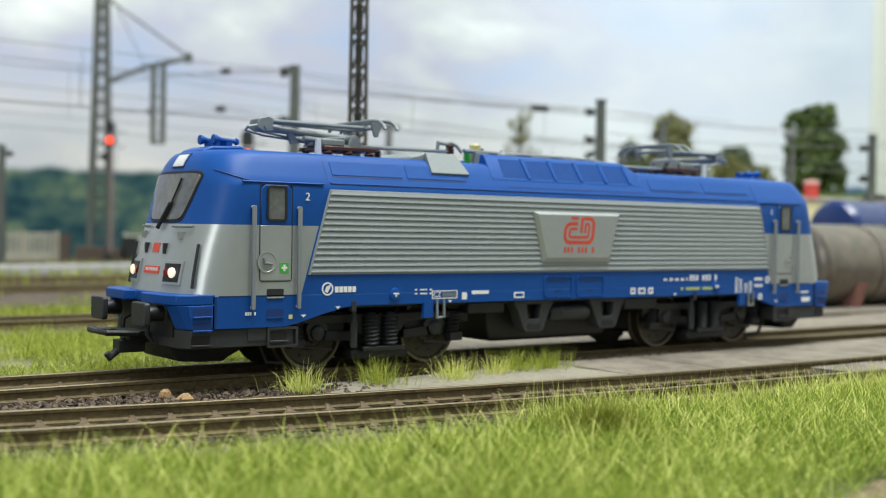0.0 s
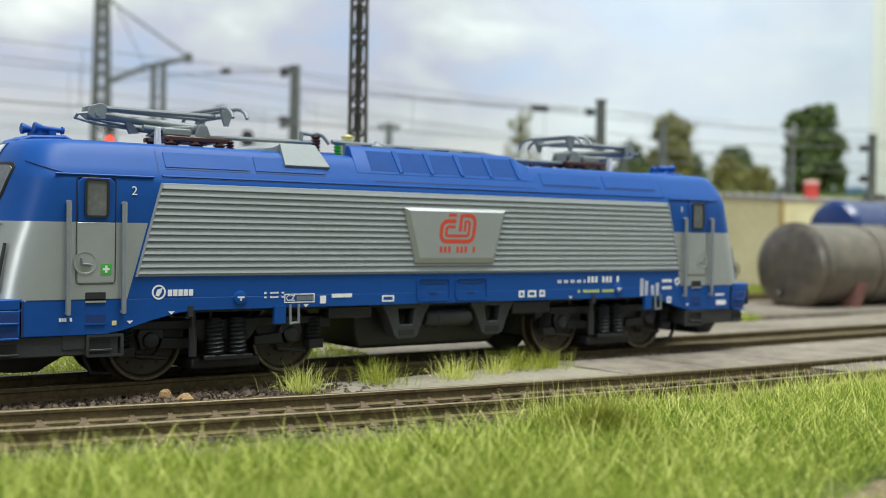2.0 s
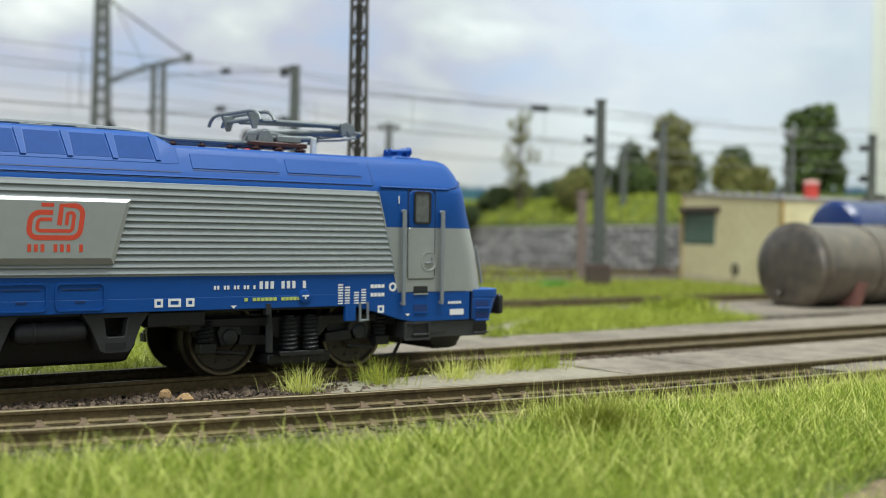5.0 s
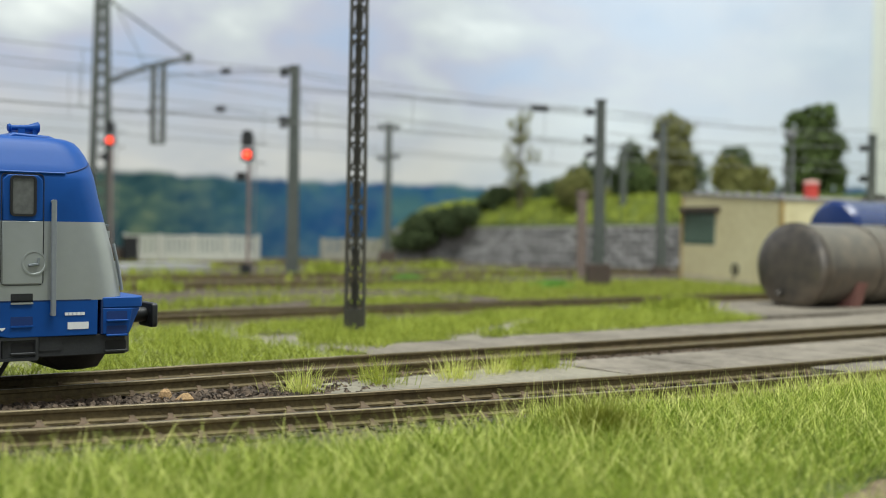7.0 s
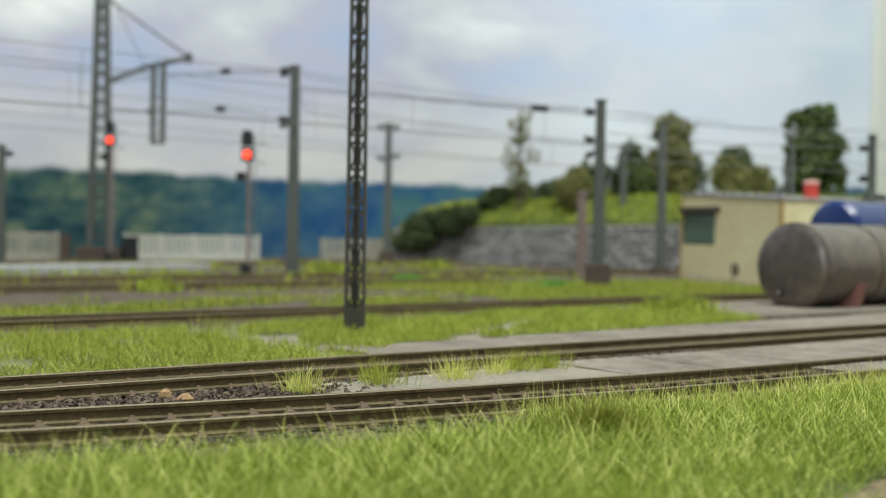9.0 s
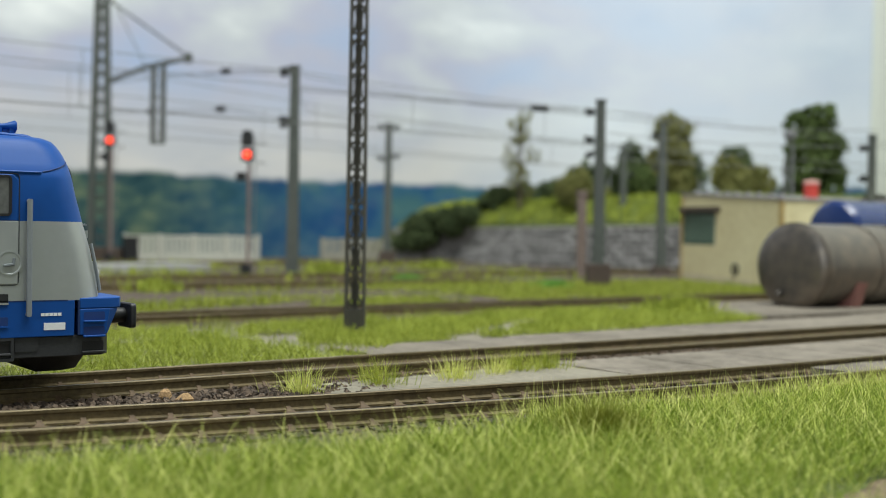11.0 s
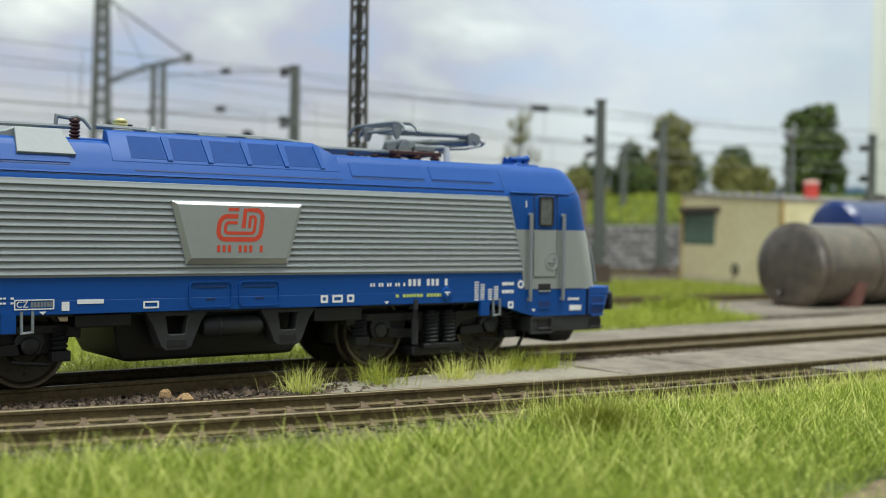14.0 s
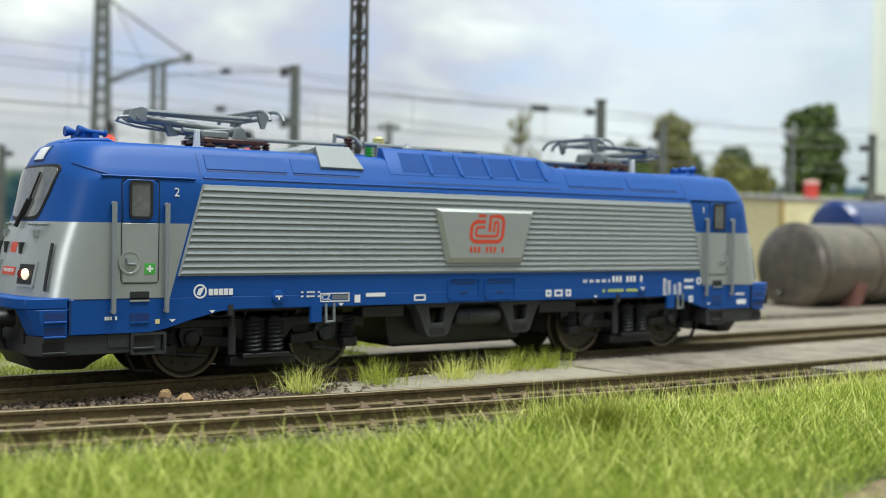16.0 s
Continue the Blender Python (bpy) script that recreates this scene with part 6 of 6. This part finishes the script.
                part("step_lip", Geo().box(min(e * 90.0, e * 93.8), max(e * 90.0, e * 93.8), min(s * 17.1, s * 17.75), max(s * 17.1, s * 17.75), z - 1.05, z - 0.7), M_BLUE, beam, round_by=0.1)
        part("pocket", Geo().box(min(e * 89.3, e * 95.6), max(e * 89.3, e * 95.6), -12.7, 12.7, 8.0, 14.05), M_BLACK, beam, "black recess behind the buffers")
        part("hose", Geo().rod([(e * 95.6, -5.6, 11.4), (e * 97.4, -5.8, 10.4), (e * 97.6, -6.0, 8.2), (e * 96.6, -6.2, 6.6)], 0.45, 8).rod([(e * 95.6, 5.6, 11.4), (e * 97.4, 5.8, 10.4), (e * 97.6, 6.0, 8.2), (e * 96.6, 6.2, 6.6)], 0.45, 8), M_RUBBER, beam, "black brake hose")
        for y in (-10.06, 10.06):
            bf = part("buffer", Geo().cyl((e * 96.5, y, 12.2), (e * 100.0, y, 12.2), 1.5, 1.3, 16), M_BLACK, loco, "black rectangular buffer")
            part("buffer_head", Geo().prism([(y + a, 12.2 + b) for a, b in rounded(6.2, 4.4, 0.7)], "x", e * 100.0, e * 101.2), M_DGREY, bf, round_by=0.25)
        sk = [(72.6, -16.7), (93.6, -16.7), (95.2, -14.5), (95.5, -6), (95.5, 6), (95.2, 14.5), (93.6, 16.7), (72.6, 16.7)]
        skirt = part("skirt", Geo().prism([(e * x, y) for x, y in sk], "z", 6.0, 9.52), M_SKIRT, loco, "slate grey lower skirt", 0.2)
        for s in (-1, 1):
            for xx, z in ((76.0, 7.8), (91.9, 7.6)):
                # Black plate paints the dark inside of the step hole.
                part("step_shade", plate(e * xx, z, 3.7, 1.7, 0.3, s, 16.4, 16.76), M_RUBBER, skirt)
                part("step_lip", Geo().box(min(e * (xx - 2.0), e * (xx + 2.0)), max(e * (xx - 2.0), e * (xx + 2.0)), min(s * 16.6, s * 17.3), max(s * 16.6, s * 17.3), z - 1.2, z - 0.8), M_SKIRT, skirt, round_by=0.1)
            part("step_frame", ring_plate(e * 75.2, 7.6, 6.6, 3.9, 0.3, 0.5, s, 16.4, 17.15), M_SKIRT, skirt, "slate grey step frame")
            part("sand_cover", plate(e * 80.6, 8.6, 3.8, 3.0, 0.3, s, 16.4, 16.85), M_SKIRT, skirt)
        rings = [[(e * x, y, z) for x, y in ((79.5 + k * 2, -13 + k), (89 - k * 0.2, -13 + k), (94.5 - k, -8), (94.5 - k, 8), (89 - k * 0.2, 13 - k), (79.5 + k * 2, 13 - k))] for z, k in ((6.3, 0), (3.9, 1.8), (2.9, 2.4))]
        part("plough", Geo().loft(rings), M_BLACK, loco, "black rail plough", 0.3)
        hook = Geo().box(min(e * 94, e * 99.5), max(e * 94, e * 99.5), -2.4, 2.4, 6.6, 8.4).box(min(e * 97, e * 100.5), max(e * 97, e * 100.5), -4.2, 4.2, 7.6, 8.6)
        hook.rod([(e * 98.5, -4.6, 8.2), (e * 104.6, -4.4, 8.5), (e * 105.0, 0, 8.5), (e * 104.6, 4.4, 8.5), (e * 98.5, 4.6, 8.2)], 0.5, 6)
        hook.box(min(e * 96, e * 101.2), max(e * 96, e * 101.2), -1.6, 1.6, 4.4, 6.8)
        hook.rod([(e * 99, 0, 6.8), (e * 101, 0, 4.6), (e * 102.4, 0, 3.6), (e * 103, 0, 4.4)], 0.7, 6)
        if e < 0:
            part("coupling", hook, M_BLACK, loco, "black model coupling hook", 0.1)
        hood = [(75.6, 42.6), (87.0, 41.6), (86.4, 43.0), (84.2, 43.8), (78.0, 44.1), (76.2, 43.2)]
        horn = part("horn", Geo().prism([(e * x, z) for x, z in hood], "y", -4.6, 4.6), M_BLUE, loco, "blue roof horn on a raised hood", 0.5)
        part("horn_pipe", Geo().lathe((e * 77.6, -2.2, 45.0), (e, 0, 0.06), [(0, 0.6), (0.4, 0.75), (0.6, 0.45), (3.6, 0.5), (5.2, 1.0), (5.4, 0.9)], 12)
             .lathe((e * 84.0, 1.6, 45.3), (-e, 0, -0.03), [(0, 0.95), (0.3, 1.0), (1.6, 0.5), (4.4, 0.45), (4.6, 0.7), (5.0, 0.6)], 12)
             .box(min(e * 79.2, e * 80.4), max(e * 79.2, e * 80.4), -3.0, 2.6, 43.8, 44.9).box(min(e * 81.8, e * 82.6), max(e * 81.8, e * 82.6), -2.8, 2.4, 43.7, 45.0), M_BLUE, horn)
        pantograph(loco, e)
    for ob in set(loco.children) - before:
        ob.location.x = (-1.3 if ob.name.startswith("pantograph") else FORWARD) * MM

    # roof: raised middle, shoulder panels, hatch, insulators and bus bars
    PANEL_X0, PANEL_STEP, CREAM_X = -19.15, 7.92, -15.0

    def roof_ring(x, s, hw, zt):
        return [(x, s * 15.5, 39.3), (x, s * hw, zt - 0.4), (x, s * (hw - 0.8), zt), (x, s * 10.9, zt), (x, s * 10.5, 42.6)]
    roof = part("roof_ridge", Geo().loft([roof_ring(-22.7, -1, 12.5, 45.0), roof_ring(19.4, -1, 12.5, 45.0), roof_ring(23.8, -1, 13.8, 42.7)]), M_BLUE, loco, "raised blue roof ridge with filter grilles", 0.25)
    far_ridge = part("roof_ridge", Geo().loft([roof_ring(-22.7, 1, 12.5, 45.0), roof_ring(19.4, 1, 12.5, 45.0), roof_ring(23.8, 1, 13.8, 42.7)]), M_BLUE, loco, "raised blue roof ridge with filter grilles", 0.25)
    for s in (-1, 1):
        for k in range(5):
            x0 = PANEL_X0 + k * PANEL_STEP
            # a recessed filter grille in a raised frame
            a = [(x0 + dx, s * (15.5 - 3.0 * t + 0.03), 39.3 + 5.3 * t + 0.02) for dx, t in ((0.1, 0.14), (6.6, 0.14), (6.0, 0.9), (0.0, 0.9))]
            b = [(x, y - s * 0.3, z - 0.3) for x, y, z in a]
            part("roof_panel", Geo().loft([b, a]), M_GRILLE, roof if s < 0 else far_ridge)
            c = [(x0 + dx, s * (15.5 - 3.0 * t + 0.2), 39.3 + 5.3 * t + 0.12) for dx, t in ((6.9, 0.1), (7.8, 0.1), (7.6, 0.93), (6.3, 0.93))]
            d = [(x, y - s * 0.5, z - 0.4) for x, y, z in c]
            part("panel_frame", Geo().loft([d, c]), M_BLUE, roof if s < 0 else far_ridge)
        for x0, x1 in ((-63.5, -46.5), (-45.5, -30), (26, 44), (45.5, 62.5)):
            part("shoulder_panel", slope_plate(x0, x1, 0.42, 0.95, s, 0.13), M_BLUE, body)
            part("shoulder_seam", slope_plate(x0, x1, 0.34, 0.38, s, 0.05), M_SEAM, body)
        for e in (-1, 1):
            part("roof_joint", slope_plate(e * 64.75 - 0.15, e * 64.75 + 0.15, 0.0, 1.0, s, 0.05), M_SEAM, body)
        part("gutter", slope_plate(-64.5, 64.5, 0.06, 0.12, s, 0.22), M_BLUE, body)
        part("gutter_seam", slope_plate(-64.5, 64.5, 0.02, 0.05, s, 0.06), M_SEAM, body)
        part("shoulder_seam", slope_plate(-19, 24, 0.24, 0.28, s, 0.06), M_SEAM, body)
        for e in (-1, 1):
            part("door_gutter", Geo().rod([(e * 66, s * 17.15, 36.75), (e * 83.4, s * 17.0, 36.75)], 0.2, 6), M_BLUE, body)
    hatch = part("roof_hatch", Geo().loft([[(-39.0, -15.6, 40.2), (-29.0, -15.6, 40.2), (-30.8, -12.6, 44.6), (-38.6, -12.6, 44.6)], [(-39.0, -15.0, 39.6), (-29.0, -15.0, 39.6), (-30.8, -12.0, 43.8), (-38.6, -12.0, 43.8)]]), M_HATCH, loco, "light grey roof hatch", 0.1)
    part("hatch_hood", Geo().prism([(-42.4, 42.6), (-30.6, 42.6), (-30.8, 44.5), (-38.4, 44.6), (-40.0, 43.9), (-42.0, 43.6)], "y", -12.3, 6.0), M_HATCH, hatch, "light grey hood", 0.3)

    def stack(x, y, z, h, r, m, name="insulator"):
        n = max(3, int(h / 0.6))
        prof = [(0, r * 0.6)]
        for k in range(n):
            a = h * k / n
            prof += [(a + 0.08, r), (a + h / n * 0.5, r), (a + h / n * 0.62, r * 0.62)]
        return part(name, Geo().lathe((x, y, z), (0, 0, 1), prof + [(h, r * 0.5)], 14), m, loco)
    stack(-24.9, -3.0, 42.8, 4.6, 1.0, M_BROWN)
    stack(CREAM_X - 2.7, 0.0, 42.6, 4.0, 0.85, M_GREEN)
    stack(CREAM_X, 0.4, 42.6, 5.6, 1.4, M_CREAM)
    part("surge_post", Geo().cyl((CREAM_X + 1.9, 0.4, 42.6), (CREAM_X + 1.9, 0.4, 47.2), 0.5, n=8), M_BLACK, loco, "black post")
    stack(-44.3, -3.0, 42.8, 2.4, 0.85, M_BROWN)
    for x in (28, 34, 40):
        stack(x, -3.0, 42.6, 1.7, 0.85, M_BROWN)
    part("bus_bar", Geo().rod([(-56, -3.0, 45.3), (-44, -3.0, 45.6), (-24, -3.0, 45.8)], 0.42, 8), M_PANTO, loco, "grey roof conductor")
    part("bus_bar", Geo().rod([(-21, -3, 46.2), (-10, -3, 46.0), (10, -3, 46.0), (19, -3, 45.8), (27, -3, 44.8), (46, -3, 44.8)], 0.5, 8), M_PANTO, loco, "grey roof conductor")
    part("bus_bar", Geo().rod([(26, 2.5, 44.6), (46, 2.5, 44.8)], 0.7, 8), M_PANTO, loco)
    part("switch_arm", Geo().rod([(-28.4, -3, 46.0), (-28.2, -3, 47.6), (-26.0, -3, 47.4), (-24.6, -3, 47.7), (-23.4, -3.4, 47.2), (-22.2, -4.0, 45.6)], 0.38, 8), M_PANTO, loco)
    for x, w in ((-16, 4), (-8, 5), (2, 6), (11, 4)):
        part("roof_equipment", Geo().prism([(x + a, b - 3) for a, b in rounded(w, 1.6, 0.5)], "z", 42.6, 45.9), M_PANTO, loco, round_by=0.1)
    part("roof_valve", Geo().lathe((-10.5, -4, 42.6), (0, 0, 1), [(0, 1.2), (3.2, 1.2), (3.5, 0.8), (4.2, 0.5)], 12), M_HATCH, loco)

    # equipment under the floor
    belly = [[(x, y, z) for x, y in ((x0, -w), (x1, -w), (x1, w), (x0, w))] for x0, x1, w, z in ((-20.5, 19.0, 11.0, 12.7), (-19.6, 17.8, 10.8, 6.6), (-18.4, 16.6, 10.0, 4.0), (-17.0, 15.2, 9.0, 3.6))]
    part("belly_box", Geo().loft(belly), M_BLACK, loco, "black underfloor box", 0.4)
    for s in (-1, 1):
        for c in (-10.6, 12.1):
            o = [(c - 6.1, 13.0), (c + 6.1, 13.0), (c + 4.7, 11.0), (c + 2.9, 6.6), (c + 2.0, 6.0), (c - 2.0, 6.0), (c - 2.9, 6.6), (c - 4.7, 11.0)]
            i = [(c - 2.2, 12.2), (c + 2.2, 12.2), (c + 2.0, 11.4), (c + 1.7, 9.2), (c + 1.4, 8.9), (c - 1.4, 8.9), (c - 1.7, 9.2), (c - 2.0, 11.4)]
            rings = [[(x, s * 13.0, z) for x, z in o], [(x, s * 16.2, z) for x, z in o], [(x, s * 16.2, z) for x, z in i], [(x, s * 13.0, z) for x, z in i]]
            br = part("support_bracket", Geo().loft(rings, caps=False), M_SKIRT, loco, "slate grey bracket with a square opening", 0.15)
            # Black plate on the face paints the darkness of a lower opening.
            part("opening_shade", Geo().box(c - 1.8, c + 1.8, min(s * 13, s * 16.3), max(s * 13, s * 16.3), 6.7, 7.9), M_RUBBER, br)
        part("air_tank", Geo().lathe((-5.4, s * 14.2, 9.9), (1, 0, 0), [(0, 0.4), (0.4, 1.4), (1.2, 1.9), (11.8, 1.9), (12.6, 1.4), (13, 0.4)], 18).lathe((-2.1, s * 14.2, 9.9), (1, 0, 0), [(0, 2.05), (0.5, 2.05)], 18), M_DGREY, loco, "dark air tank")
        part("side_box", Geo().box(18, 29, min(s * 12, s * 16), max(s * 12, s * 16), 10.2, 13.0), M_BLACK, loco, round_by=0.3)
        part("side_box", Geo().box(-29, -19, min(s * 12, s * 16), max(s * 12, s * 16), 10.6, 13.0), M_BLACK, loco, round_by=0.3)
    for c in (-50.0, 50.0):
        bogie(loco, c)
    wheels = [wheelset(loco, x) for x in (-64.4, -35.6, 35.6, 64.4)]
    return loco, wheels


LOCO, WHEELS = build_locomotive()


# ---- what moves: the locomotive rolls away, waits out of sight and comes back ----
RUN = [(0.0, 68.79), (0.5, 60.6), (1.0, 52.0), (1.5, 43.4), (2.0, 34.1), (2.5, 24.5), (3.0, 13.2), (3.5, 0.0), (4.0, -16.3), (4.5, -33.0), (5.0, -50.2), (5.5, -68.5), (6.0, -88.0),
       (6.5, -108.3), (7.0, -131.0), (7.5, -152.4), (8.0, -172.0), (8.5, -185.5), (9.0, -190.5), (9.5, -185.0), (10.0, -172.5), (10.5, -155.0), (11.0, -135.0), (11.5, -115.1), (12.0, -95.3),
       (12.5, -76.5), (13.0, -55.3), (13.5, -36.2), (14.0, -16.2), (14.5, 1.6), (15.0, 19.5), (15.5, 33.0), (16.0, 42.0)]


def travel(t):
    """Smooth way along the track in millimetres at t seconds."""
    k = min(len(RUN) - 2, int(t / 0.5 + 1e-6))
    u = (t - RUN[k][0]) / 0.5
    p0, p1, p2, p3 = (RUN[min(len(RUN) - 1, max(0, k + i))][1] for i in (-1, 0, 1, 2))
    m1, m2 = (p2 - p0) / 2, (p3 - p1) / 2
    return (2 * u ** 3 - 3 * u * u + 1) * p1 + (u ** 3 - 2 * u * u + u) * m1 + (3 * u * u - 2 * u ** 3) * p2 + (u ** 3 - u * u) * m2


def motions():
    steps = [i / 10 for i in range(161)]
    walk(LOCO, [(t, pose(travel(t) * MM, 0, 0)) for t in steps])
    for w in WHEELS:
        x, z = w.location.x, w.location.z
        walk(w, [(t, pose(x, 0, z, 0, math.degrees(travel(t) / 7.2), 0)) for t in steps])


motions()
